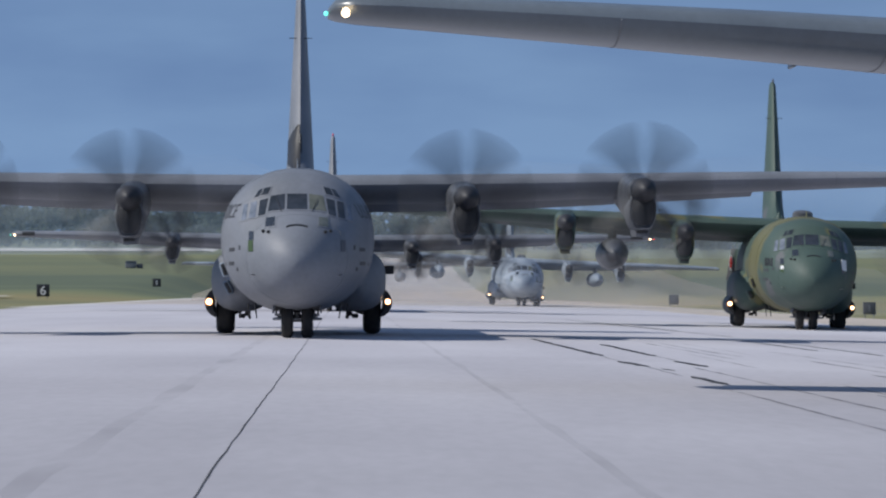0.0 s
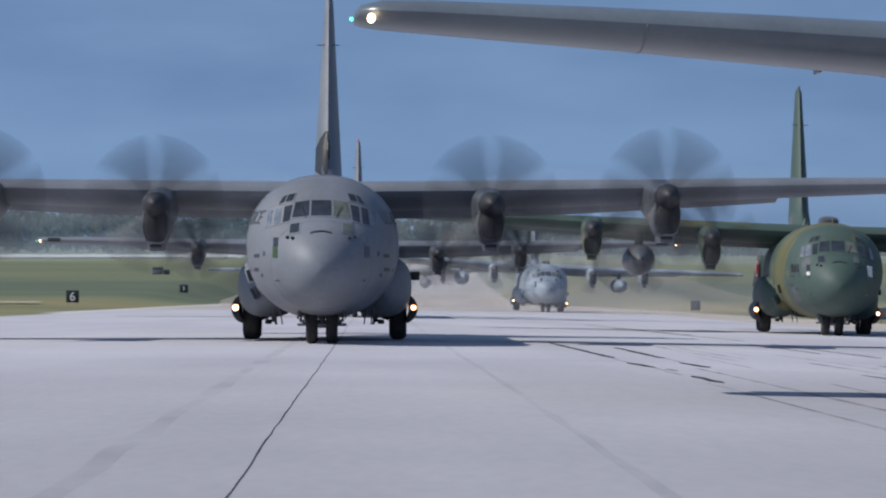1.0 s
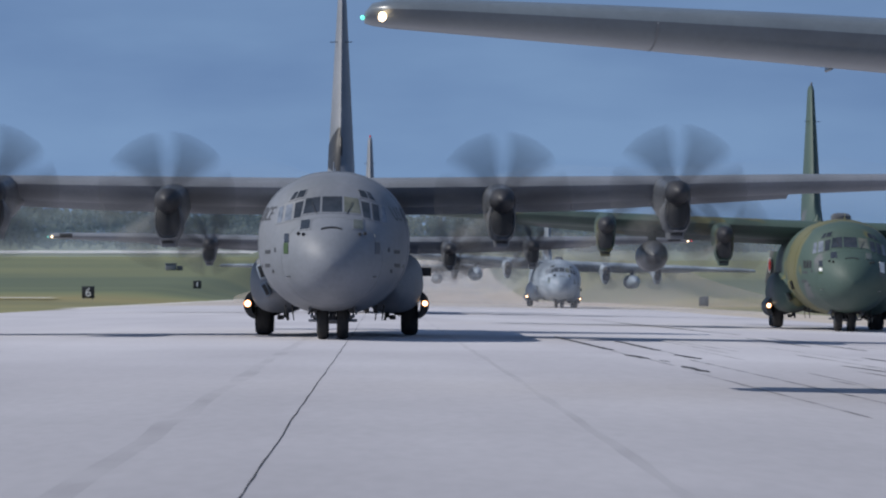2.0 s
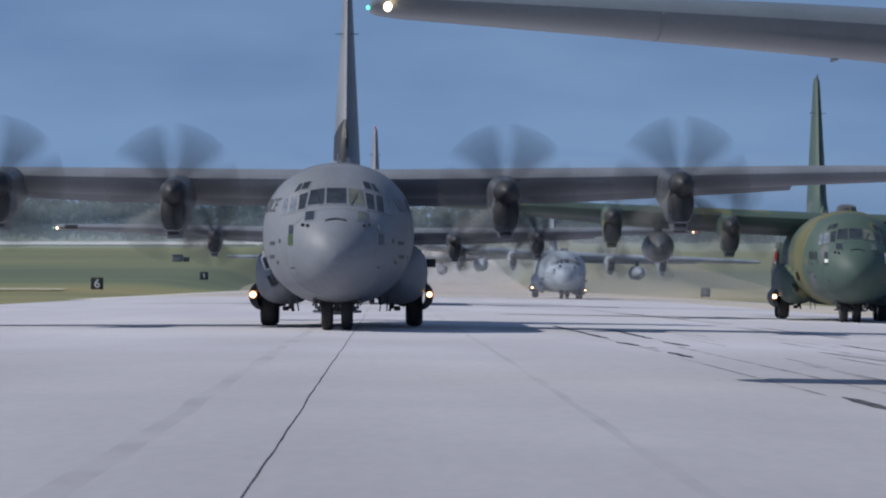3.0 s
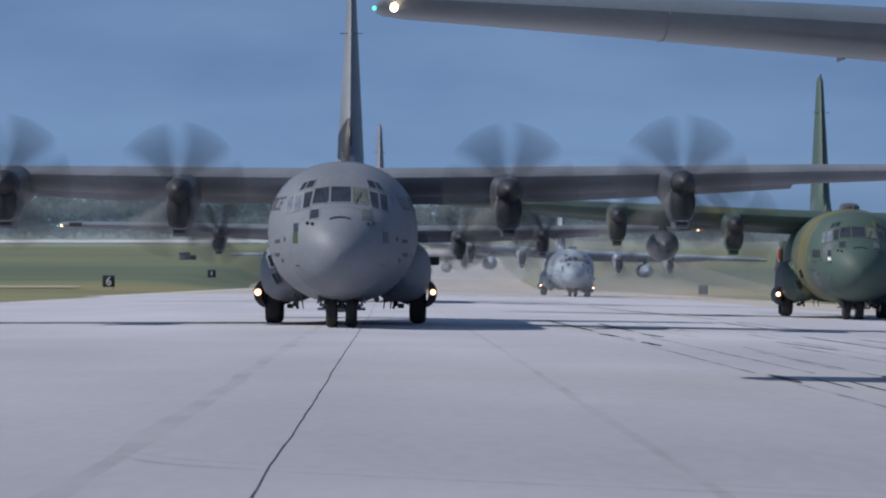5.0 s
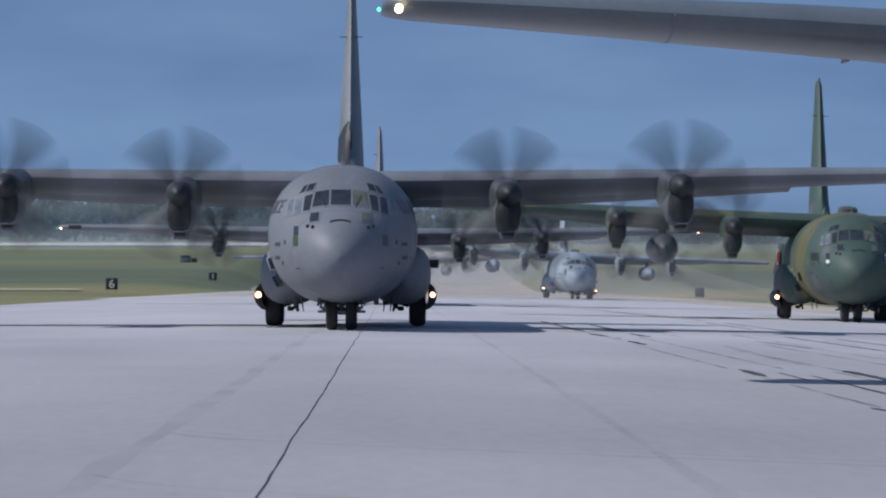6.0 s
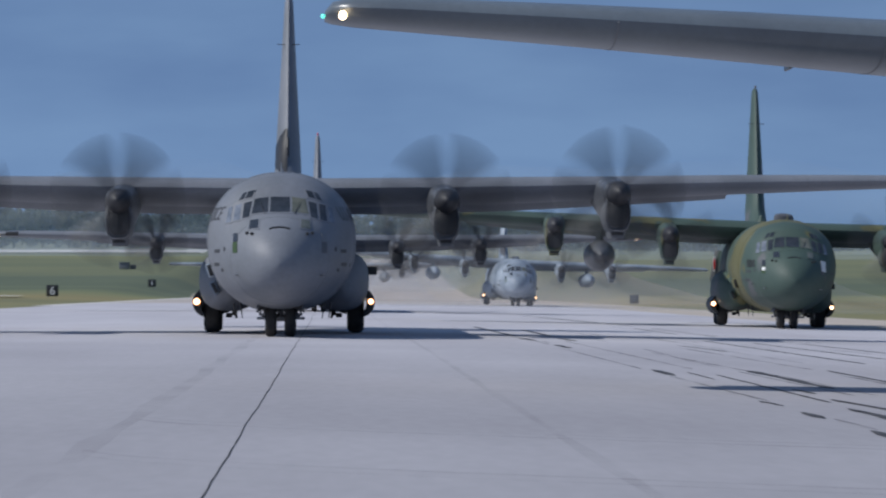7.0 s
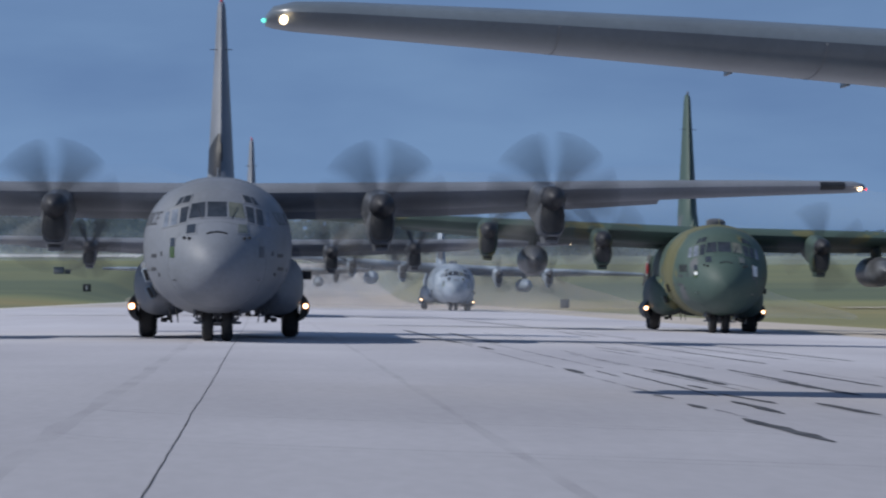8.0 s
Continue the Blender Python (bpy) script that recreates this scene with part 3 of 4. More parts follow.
        outline = []
        for j in range(11):
            a = radians(-70 + 140 * j / 10)
            outline.append((s * (2.36 + 0.48 * math.cos(a)), 0.95 + 0.47 * math.sin(a)))
        for j in range(9):
            a = radians(62 - 124 * j / 8)
            outline.append((s * (2.36 + 0.26 * math.cos(a)), 0.97 + 0.42 * math.sin(a)))
        loft(bm, [[Vector((x, y, z)) for x, z in outline] for y in (-1.7, 1.7)])
        door = P("wheel_door", bm)
        bm = bmesh.new()
        loft(bm, [[Vector((x, y, z)) for x, z in outline] for y in (-1.74, -1.698)])
        part("door_rim", bm, BLACK, door)
        bm = bmesh.new()
        r = 0.085 if s == -1 else 0.07
        turned(bm, [(-0.1, 0.02), (-0.09, 0.6 * r), (-0.05, r), (0.1, r)], (s * 2.71, -1.78, 0.98), 16)
        lit = part("landing_lamp", bm, LAMP, door, "lit warm white landing lamp")
        bm = bmesh.new()
        turned(bm, [(0.02, r), (-0.03, 1.05 * r), (-0.04, 1.35 * r), (0.1, 1.3 * r)], (s * 2.71, -1.78, 0.98), 20)
        part("reflector_ring", bm, GLOWRING, lit, "copper-coloured glowing ring imitating the lamp's halo")
        wheel("nose_wheel", (s * 0.28, -9.77, 0.52), 0.52, 0.33, top)
        bm = bmesh.new()
        slab(bm, (s * 0.62, -9.9, 0.86), (0.05, 1.5, 0.34), pose(0, 0, 0, 0, s * -18, 0), 0.015)
        P("nose_gear_door", bm, NACELLE)
        bm = bmesh.new()
        slab(bm, (s * 0.5, -10.15, 0.87), (0.34, 0.5, 0.16), pose(0, 0, 0, 0, s * 14, 0), 0.03)
        P("nose_bay_lip", bm, BLACK)
        for q in (0.47, 0.58):
            bm = bmesh.new()
            rod(bm, (s * q, -9.98, 0.86), (s * q, -9.98, 0.60), 0.03)
            turned(bm, [(-0.06, 0.02), (-0.05, 0.05), (0.04, 0.045)], (s * q, -10.0, 0.66), 10)
            P("taxi_lamp", bm, STEEL, "small unlit taxi lamp")
        bm = bmesh.new()
        rod(bm, (s * 1.62, -1.2, 1.0), (s * 1.48, -1.2, 0.46), 0.05, 0.04)
        rod(bm, (s * 1.5, -1.25, 0.8), (s * 1.95, -1.0, 0.62), 0.04)
        slab(bm, (s * 1.72, -1.2, 0.55), (0.2, 0.3, 0.14), None, 0.03)
        P("brake_linkage", bm, BLACK)
        bm = bmesh.new()
        for q in (1.45, 1.25):
            rod(bm, (s * q, -6.0, 0.95), (s * (q - 0.06), -6.0, 0.5), 0.03, 0.015)
        P("belly_aerial", bm, BLACK)
    bm = bmesh.new()
    rod(bm, (0, -9.77, 0.5), (0, -9.9, 1.3), 0.09)
    rod(bm, (-0.3, -9.77, 0.5), (0.3, -9.77, 0.5), 0.06)
    rod(bm, (-0.55, -9.7, 0.62), (0.55, -9.7, 0.62), 0.05)
    slab(bm, (0, -9.72, 0.53), (1.38, 0.3, 0.08), None, 0.03)
    P("nose_strut", bm, STEEL)
    if dome:
        bm = bmesh.new()
        turned(bm, [(4.7, 0.45), (4.98, 0.44), (5.08, 0.34), (5.12, 0.08)], (0, -6.2, 0), 20, "z")
        P("roof_dome", bm, NACELLE, "low dark dome on the roof")
    if camo:
        bm = bmesh.new()
        slab(bm, (-2.3, 3.2, 2.75), (0.45, 0.06, 1.5), pose(0, 0, 0, 0, 8, -18), 0.02)
        flap = P("air_deflector", bm, paint, "opened side deflector panel")
        for r, mat, yy in ((0.34, WHITEPAINT, 3.15), (0.24, REDPAINT, 3.13)):
            bm = bmesh.new()
            turned(bm, [(-0.02, r * 0.98), (0.01, r)], (-2.42, yy, 2.85), 20, sx=0.22, sz=1.1)
            part("roundel", bm, mat, flap)
        # right-hand white rectangle paints the glint off a window
        for q in ([(1.2, 2.55), (1.42, 2.5), (1.42, 2.95), (1.2, 2.98)], [(-1.3, 2.5), (-1.18, 2.5), (-1.18, 2.64), (-1.3, 2.64)]):
            part("white_marking", skin_panel(q, nose_point, 0.02, 2), WHITEPAINT, hull)
        for k in range(3):
            part("stencil_mark", skin_panel([(-1.86 + 0.1 * k, 2.62), (-1.79 + 0.1 * k, 2.62), (-1.79 + 0.1 * k, 2.95), (-1.86 + 0.1 * k, 2.95)], nose_point, 0.012, 2), BLACK, hull)
    return top


# ---- the airfield ----
CROWN, LEFT_EDGE, RIGHT_EDGE = -1.1, -25.0, 24.0
RISE = smooth_table([(-300, 0), (230, 0), (300, 0.15), (420, 0.6), (700, 4.2), (1000, 12.6), (1150, 16.5), (1500, 24), (2600, 40)])
RUNUP = smooth_table([(-300, 0), (500, 0), (850, -0.6), (1020, 2.0), (1250, 9.0), (1450, 20), (1600, 25), (2600, 40)])


def thin_film(m, share):
    """A worn film that lets the surface below show through in patches."""
    nt = m.node_tree
    p, out = nt.nodes["Principled BSDF"], nt.nodes["Material Output"]
    cl, mx, no, mr, tc = (nt.nodes.new("ShaderNode" + k) for k in ("BsdfTransparent", "MixShader", "TexNoise", "MapRange", "TexCoord"))
    no.inputs["Scale"].default_value = 0.3
    nt.links.new(tc.outputs["Object"], no.inputs["Vector"])
    mr.inputs["From Min"].default_value, mr.inputs["From Max"].default_value, mr.inputs["To Max"].default_value = 0.3, 0.65, share
    nt.links.new(no.outputs["Fac"], mr.inputs["Value"])
    nt.links.new(mr.outputs["Result"], mx.inputs[0])
    nt.links.new(cl.outputs[0], mx.inputs[1])
    nt.links.new(p.outputs[0], mx.inputs[2])
    nt.links.new(mx.outputs[0], out.inputs["Surface"])


def let_light_through(m, share):
    """Leaves pass part of the light on."""
    nt = m.node_tree
    p, out = nt.nodes["Principled BSDF"], nt.nodes["Material Output"]
    tr, mx = nt.nodes.new("ShaderNodeBsdfTranslucent"), nt.nodes.new("ShaderNodeMixShader")
    nt.links.new(p.inputs["Base Color"].links[0].from_socket, tr.inputs["Color"])
    mx.inputs[0].default_value = share
    nt.links.new(p.outputs[0], mx.inputs[1])
    nt.links.new(tr.outputs[0], mx.inputs[2])
    nt.links.new(mx.outputs[0], out.inputs["Surface"])


def height(x, y):
    fall = -0.0175 * max(0.0, min(x - CROWN, 60))
    out = max(LEFT_EDGE - 2 - x, x - 33, 0)
    k = min(out / 16, 1.0)
    k = k * k * (3 - 2 * k)
    r, g = float(RUNUP(y)[0]), float(RISE(y)[0])
    return fall + r * (1 - k) + g * k


def sheet(name, xs, ys, mat, lift=0.0):
    me = bpy.data.meshes.new(name)
    vs = [(x, y, height(x, y) + lift) for y in ys for x in xs]
    n = len(xs)
    fs = [(j * n + i, j * n + i + 1, (j + 1) * n + i + 1, (j + 1) * n + i) for j in range(len(ys) - 1) for i in range(n - 1)]
    me.from_pydata(vs, [], fs)
    me.materials.append(mat)
    me.shade_smooth()
    return new(name, me)


CONCRETE = material("runway_concrete", (0.512, 0.497, 0.522), 0.85, 0, (0.43, 0.415, 0.44), 0.16, 0.04, 0.08, stretch=(1.0, 0.22, 1), grain=6)
SAND = material("tan_shoulder", (0.52, 0.455, 0.385), 0.9, 0, (0.42, 0.37, 0.31), 0.1, 0.1, 0.2, grain=4)
GRASS = material("mown_grass", (0.215, 0.208, 0.095), 0.9, 0, (0.15, 0.16, 0.08), 0.012, 0.08, 0.1, stretch=(0.6, 1.4, 1), grain=0.6)
RUBBER = material("rubber_streak", (0.035, 0.035, 0.038), 0.8, 0, (0.09, 0.09, 0.095), 1.5, 0.2)
FAINT = material("faint_rubber_film", (0.10, 0.098, 0.102), 0.85, 0, (0.16, 0.155, 0.16), 0.8, 0.1, stretch=(1, 0.3, 1))
TRACK = material("faint_wheel_track", (0.14, 0.135, 0.14), 0.85, 0, (0.18, 0.175, 0.18), 0.5, 0.1, stretch=(1, 0.25, 1))
WHITEWAY = material("bleached_concrete", (0.62, 0.60, 0.56), 0.85, 0, (0.5, 0.48, 0.44), 0.05, 0.08)
CRACK = material("joint_filler", (0.02, 0.019, 0.018), 0.8, 0, (0.05, 0.047, 0.045), 2, 0.2)
# far pavement: dust, plus exhaust haze painted in as tan
DUSTHAZE = material("dusty_haze_tinted_pavement", (0.50, 0.45, 0.41), 0.9, 0, (0.40, 0.36, 0.33), 0.03, 0.08, stretch=(1, 0.3, 1))
TREES = material("far_foliage", (0.115, 0.15, 0.115), 0.8, 0, (0.09, 0.12, 0.095), 0.08, 0.3)
let_light_through(TREES, 0.5)
thin_film(TRACK, 0.1)
ARC = material("worn_skid_film", (0.10, 0.098, 0.102), 0.85, 0, (0.16, 0.155, 0.16), 0.8, 0.1)
thin_film(FAINT, 0.5)
thin_film(ARC, 0.2)

ys = [-2500, -1200, -600, -300, -180] + list(np.linspace(-90, 260, 36)) + list(np.linspace(280, 1300, 52)) + list(np.linspace(1350, 4000, 16))
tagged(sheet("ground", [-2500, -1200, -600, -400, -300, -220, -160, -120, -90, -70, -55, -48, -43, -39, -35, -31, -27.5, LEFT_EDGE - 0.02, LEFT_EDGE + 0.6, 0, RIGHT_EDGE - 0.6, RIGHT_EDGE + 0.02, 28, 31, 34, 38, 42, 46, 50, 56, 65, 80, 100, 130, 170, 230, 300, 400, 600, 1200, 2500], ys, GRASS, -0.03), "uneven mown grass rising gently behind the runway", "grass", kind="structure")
yr = [y for y in ys if -1300 < y < 1420]
# a darker unmown belt crosses the field; far grass painted bluer for haze
gt = GRASS.node_tree
gb = gt.nodes["Principled BSDF"]
gsrc = gb.inputs["Base Color"].links[0].from_socket
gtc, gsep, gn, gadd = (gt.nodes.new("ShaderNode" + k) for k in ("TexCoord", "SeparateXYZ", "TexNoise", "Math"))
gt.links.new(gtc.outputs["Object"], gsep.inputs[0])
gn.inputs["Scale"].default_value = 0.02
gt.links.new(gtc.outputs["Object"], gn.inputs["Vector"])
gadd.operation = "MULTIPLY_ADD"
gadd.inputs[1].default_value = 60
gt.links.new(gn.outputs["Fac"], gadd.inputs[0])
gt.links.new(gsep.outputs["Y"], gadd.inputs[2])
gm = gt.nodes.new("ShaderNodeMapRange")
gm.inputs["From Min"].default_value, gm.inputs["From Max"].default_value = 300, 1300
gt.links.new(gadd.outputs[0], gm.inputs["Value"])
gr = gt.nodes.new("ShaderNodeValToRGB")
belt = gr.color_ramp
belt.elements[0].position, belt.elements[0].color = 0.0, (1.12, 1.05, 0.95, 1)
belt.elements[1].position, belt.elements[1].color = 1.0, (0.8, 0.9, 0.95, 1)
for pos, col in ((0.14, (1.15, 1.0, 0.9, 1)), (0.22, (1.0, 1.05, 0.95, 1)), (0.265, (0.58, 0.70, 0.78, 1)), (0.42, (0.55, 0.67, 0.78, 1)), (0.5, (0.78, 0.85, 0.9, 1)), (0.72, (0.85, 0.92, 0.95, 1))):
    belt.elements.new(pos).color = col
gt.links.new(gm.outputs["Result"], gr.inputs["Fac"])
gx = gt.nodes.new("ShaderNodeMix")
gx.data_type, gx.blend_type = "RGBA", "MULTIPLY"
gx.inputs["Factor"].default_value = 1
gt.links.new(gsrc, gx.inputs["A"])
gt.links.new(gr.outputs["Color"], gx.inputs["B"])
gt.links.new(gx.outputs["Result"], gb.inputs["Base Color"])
# concrete painted darker towards the near end, for sunlight dimming over time
nt = CONCRETE.node_tree
pb = nt.nodes["Principled BSDF"]
src = pb.inputs["Base Color"].links[0].from_socket
tcn, sep, mrn, nn, add = (nt.nodes.new("ShaderNode" + k) for k in ("TexCoord", "SeparateXYZ", "MapRange", "TexNoise", "Math"))
nt.links.new(tcn.outputs["Object"], sep.inputs[0])
nn.inputs["Scale"].default_value = 0.09
nt.links.new(tcn.outputs["Object"], nn.inputs["Vector"])
add.operation = "MULTIPLY_ADD"
add.inputs[1].default_value = 70
nt.links.new(nn.outputs["Fac"], add.inputs[0])
nt.links.new(sep.outputs["Y"], add.inputs[2])
for k, v in (("From Min", 30), ("From Max", 115), ("To Min", 0.73), ("To Max", 1.06)):
    mrn.inputs[k].default_value = v
nt.links.new(add.outputs[0], mrn.inputs["Value"])
mxn = nt.nodes.new("ShaderNodeMix")
mxn.data_type, mxn.blend_type = "RGBA", "MULTIPLY"
mxn.inputs["Factor"].default_value = 1
nt.links.new(src, mxn.inputs["A"])
nt.links.new(mrn.outputs["Result"], mxn.inputs["B"])
nt.links.new(mxn.outputs["Result"], pb.inputs["Base Color"])
tagged(sheet("runway", [LEFT_EDGE, -18, -12, -6, CROWN, 4, 10, 16, 20, RIGHT_EDGE], [y for y in yr if y < 310], CONCRETE), "pale grey weathered concrete runway", "runway", kind="structure")
tagged(sheet("runway_far_end", [LEFT_EDGE, -12, CROWN, 10, RIGHT_EDGE], [max(y for y in yr if y < 310)] + [y for y in yr if y >= 310], DUSTHAZE), "dusty far runway end climbing away, tan tint painted for haze", "runway", kind="structure")
tagged(sheet("shoulder", [RIGHT_EDGE, 28, 31, 34.5], yr, SAND, -0.012), "tan paved runway shoulder", "shoulder", kind="structure")


tagged(sheet("pavement", [LEFT_EDGE - 2.4, LEFT_EDGE - 1.2, LEFT_EDGE], [249.0, 260.0] + [y for y in yr if 261 < y < 900], WHITEWAY, -0.012), "pale concrete strip widening the runway edge", "pavement", kind="structure")


def skew(x, y):
    """Runway lines drift slightly to one side with distance."""
    return x - 0.0063 * y


runway = bpy.data.objects["runway"]


def ribbon(name, line, width, mat, parent, lift=0.004, wobble=0.0, seed=0, label=""):
    """A thin strip lying on the runway along (x, y) points."""
    rnd = random.Random(seed)
    vs, fs = [], []
    for i, (x, y) in enumerate(line):
        j = min(i + 1, len(line) - 1)
        dx, dy = line[j][0] - line[max(i - 1, 0)][0], line[j][1] - line[max(i - 1, 0)][1]
        n = math.hypot(dx, dy)
        end = 0.25 if i in (0, len(line) - 1) else 1.0
        for sgn in (-1, 1):
            h = width / 2 * end * (1 + wobble * rnd.uniform(-1, 1))
            px, py = x - sgn * h * dy / n, y + sgn * h * dx / n
            vs.append((px, py, height(px, py) + lift))
    for i in range(len(line) - 1):
        fs.append((2 * i, 2 * i + 1, 2 * i + 3, 2 * i + 2))
    me = bpy.data.meshes.new(name)
    me.from_pydata(vs, [], fs)
    me.materials.append(mat)
    ob = new(name, me)
    ob.parent = parent
    return tagged(ob, label)


rnd = random.Random(5)
line, x = [], 0.0
for i in range(420):
    x = x * 0.93 + rnd.uniform(-0.008, 0.008)
    y = -60 + i * 0.9
    line.append((skew(-0.98, y) + x, y))
ribbon("centre_joint", line, 0.013, CRACK, runway, 0.004, 0.45, 3, "dark wandering joint in the concrete")
# faint wheel tracks and joints
for k, (x, w) in enumerate(((-2.2, 0.24), (2.1, 0.12), (-8.6, 0.04), (-16.2, 0.04), (14.2, 0.05), (21.8, 0.05))):
    pts, d = [], 0.0
    for i in range(120):
        d = d * 0.9 + rnd.uniform(-0.012, 0.012)
        pts.append((skew(x, -60 + 3 * i) + d, -60 + 3 * i))
    ribbon("faint_track", pts, w, TRACK, runway, 0.003, 0.5, 10 + k)
# rubber streaks: lateral place at both ends, from, to, width
NEAR = [(5.46, 5.46, -4.2, 2.0, 0.19), (7.46, 7.41, 3.9, 8.4, 0.16), (6.23, 6.28, 3.8, 8.7, 0.17), (5.46, 5.48, 5.2, 7.1, 0.14), (6.77, 6.6, 7.8, 12.2, 0.16), (5.56, 5.48, 9.3, 11, 0.1),
        (6.39, 6.56, 10.8, 25, 0.07), (8.76, 8.79, 12.3, 20.5, 0.22), (6.75, 6.73, 14.6, 16.8, 0.1), (7.43, 7.58, 17.2, 28.5, 0.2), (10.13, 10.33, 17.9, 29.6, 0.11), (8.96, 9.21, 19.2, 29.7, 0.09),
        (6.16, 6.21, 21.8, 26.5, 0.05), (5.72, 5.75, 23.9, 28.1, 0.17)]
FAR = [(11.06, 11.18, 36.5, 67.5, 0.1), (13.95, 13.75, 41.4, 64.7, 0.1), (12.46, 12.29, 42.1, 64.2, 0.1), (9.62, 9.38, 48.1, 58.2, 0.07), (5.89, 5.84, 50.2, 55, 0.18), (5.95, 5.85, 58.9, 60.5, 0.06),
       (5.76, 5.56, 61.8, 66.4, 0.21), (6.94, 6.81, 62.6, 67.4, 0.22), (5.67, 5.5, 72.1, 96.5, 0.18), (6.89, 6.93, 72.6, 88.2, 0.18), (12.83, 12.99, 77.6, 101.7, 0.1), (12.07, 12.18, 83.3, 100.8, 0.12),
       (12.96, 11.53, 108.8, 151.7, 0.1), (12.7, 11.33, 124.6, 168.2, 0.12)]
FILMS = []
for i in range(34):
    y0 = rnd.uniform(-30, 90)
    x = rnd.choice((7.6, 8.8, 9.7, 10.6, 11.8, 13.4)) + rnd.gauss(0, 0.25)
    FILMS.append((x, x + rnd.uniform(-0.15, 0.15), y0, y0 + rnd.uniform(6, 24), rnd.uniform(0.03, 0.09)))
for x, y0, y1 in ((5.6, 28.5, 50), (5.55, 2.2, 5.1), (5.6, 11, 23.5), (6.6, 29, 62), (5.7, 55, 61.5), (5.6, 66.5, 72), (6.9, 67.5, 72.5), (8.4, 70, 92), (7.5, 28, 46), (9.0, 30, 52)):
    FILMS.append((x, x, y0, y1, 0.09))
for k, (xa, xb, y0, y1, w) in enumerate(NEAR + FAR + FILMS):
    n = max(5, int((y1 - y0) / 0.8))
    dark = k < len(NEAR) + len(FAR)
    ribbon("rubber_streak", [(skew(xa + (xb - xa) * i / n, y0 + (y1 - y0) * i / n), y0 + (y1 - y0) * i / n) for i in range(n + 1)], w, RUBBER if dark else FAINT, runway, 0.006, 0.4, 40 + k)
# curved skid marks
for k, (dy, w) in enumerate(((0.0, 0.10), (0.7, 0.05), (-6.6, 0.09), (-7.3, 0.05))):
    pts = []
    for i in range(30):
        u = -2.2 + 8.8 * i / 29
        pts.append((u, 0.2 + dy + 3.0 * math.exp(-(u + 2.6) * 1.6) - 0.42 * (u + 1)))
    ribbon("skid_arc", pts, w, ARC, runway, 0.008, 0.5, 200 + k)

# far taxiway strips across the grass
for name, x0, x1, y0, y1 in (("taxiway", -900, -33, 1015, 1080), ("apron", -260, -41, 372, 384)):
    n = 60
    tagged(sheet(name, list(np.linspace(x0, x1, n)), list(np.linspace(y0, y1, 8)), WHITEWAY, 0.22), "pale concrete strip across the grass", "taxiway", kind="structure")


tagged(sheet("dirt_strip", list(np.linspace(75, 700, 50)), list(np.linspace(395, 405, 4)), SAND, 0.16), "worn pale dirt strip in the grass", "dirt", kind="structure")


def marker_sign(x, y, digit, size, colour=BLACK):
    top = new("distance_sign")
    bm = bmesh.new()
    slab(bm, (0, 0, 0.25 + size / 2), (size * 1.05, 0.12, size), None, 0.02)
    face = part("panel", bm, colour, top, "plain sign panel")
    bm = bmesh.new()
    slab(bm, (0, -0.064, 0.25 + size * 0.97), (size * 1.0, 0.012, 0.03))
    part("edge_strip", bm, SEAM, face)
    for sx in (-1, 1):
        bm = bmesh.new()
        rod(bm, (sx * size * 0.36, 0, -0.3), (sx * size * 0.36, 0, 0.3), 0.04)
        part("leg", bm, STEEL, top)
    if digit:
        cu = bpy.data.curves.new("digit", "FONT")
        cu.body, cu.size, cu.align_x, cu.extrude, cu.offset = digit, size * 1.02, "CENTER", 0.005, 0.02
        tmp = new("digit", cu)
        dg = bpy.context.evaluated_depsgraph_get()
        dg.update()
        me = bpy.data.meshes.new_from_object(tmp.evaluated_get(dg))
        bpy.data.objects.remove(tmp)
        me.materials.clear()
        me.materials.append(WHITEPAINT)
        ob = new("numeral", me)
        ob.parent = face
        ob.matrix_basis = pose(0, -0.072, 0.25 + size * 0.15, 90, 0, 0)
    else:
        bm = bmesh.new()
        slab(bm, (0, -0.068, 0.25 + size * 0.5), (size * 0.14, 0.012, size * 0.55))
        part("numeral_bar", bm, WHITEPAINT if colour == BLACK else RADOME, face)
    top.matrix_basis = pose(x, y, height(x, y), 0, 0, 0)
    return top


tagged(marker_sign(-37.2, 380, "6", 1.42), "black runway distance sign with a white numeral six", "sign", "runway distance signs")
tagged(marker_sign(-37.2, 587, "", 1.42), "black runway distance sign far down the grass edge", "sign", "runway distance signs")
tagged(marker_sign(35.2, 228, "", 0.85, SEAM), "small grey sign in the grass past the shoulder", "sign", "runway distance signs")
tagged(marker_sign(35.4, 375, "", 1.1, SEAM), "small grey sign in the grass past the shoulder", "sign", "runway distance signs")

# equipment shelter in the far grass
shelter = new("equipment_shelter")
bm = bmesh.new()
slab(bm, (0, 0, 0.8), (2.6, 2.0, 1.6), None, 0.05)
part("cabin", bm, RADOME, shelter)
bm = bmesh.new()
slab(bm, (2.2, 0.2, 0.55), (1.4, 1.4, 1.1), None, 0.05)
part("generator_box", bm, SEAM, shelter)
bm = bmesh.new()
slab(bm, (0, 0, 1.68), (2.9, 2.3, 0.14), None, 0.03)
part("roof", bm, STEEL, shelter)
shelter.matrix_basis = pose(-57, 800, height(-57, 800))
tagged(shelter, "small grey equipment shelter standing in far grass", "shelter")


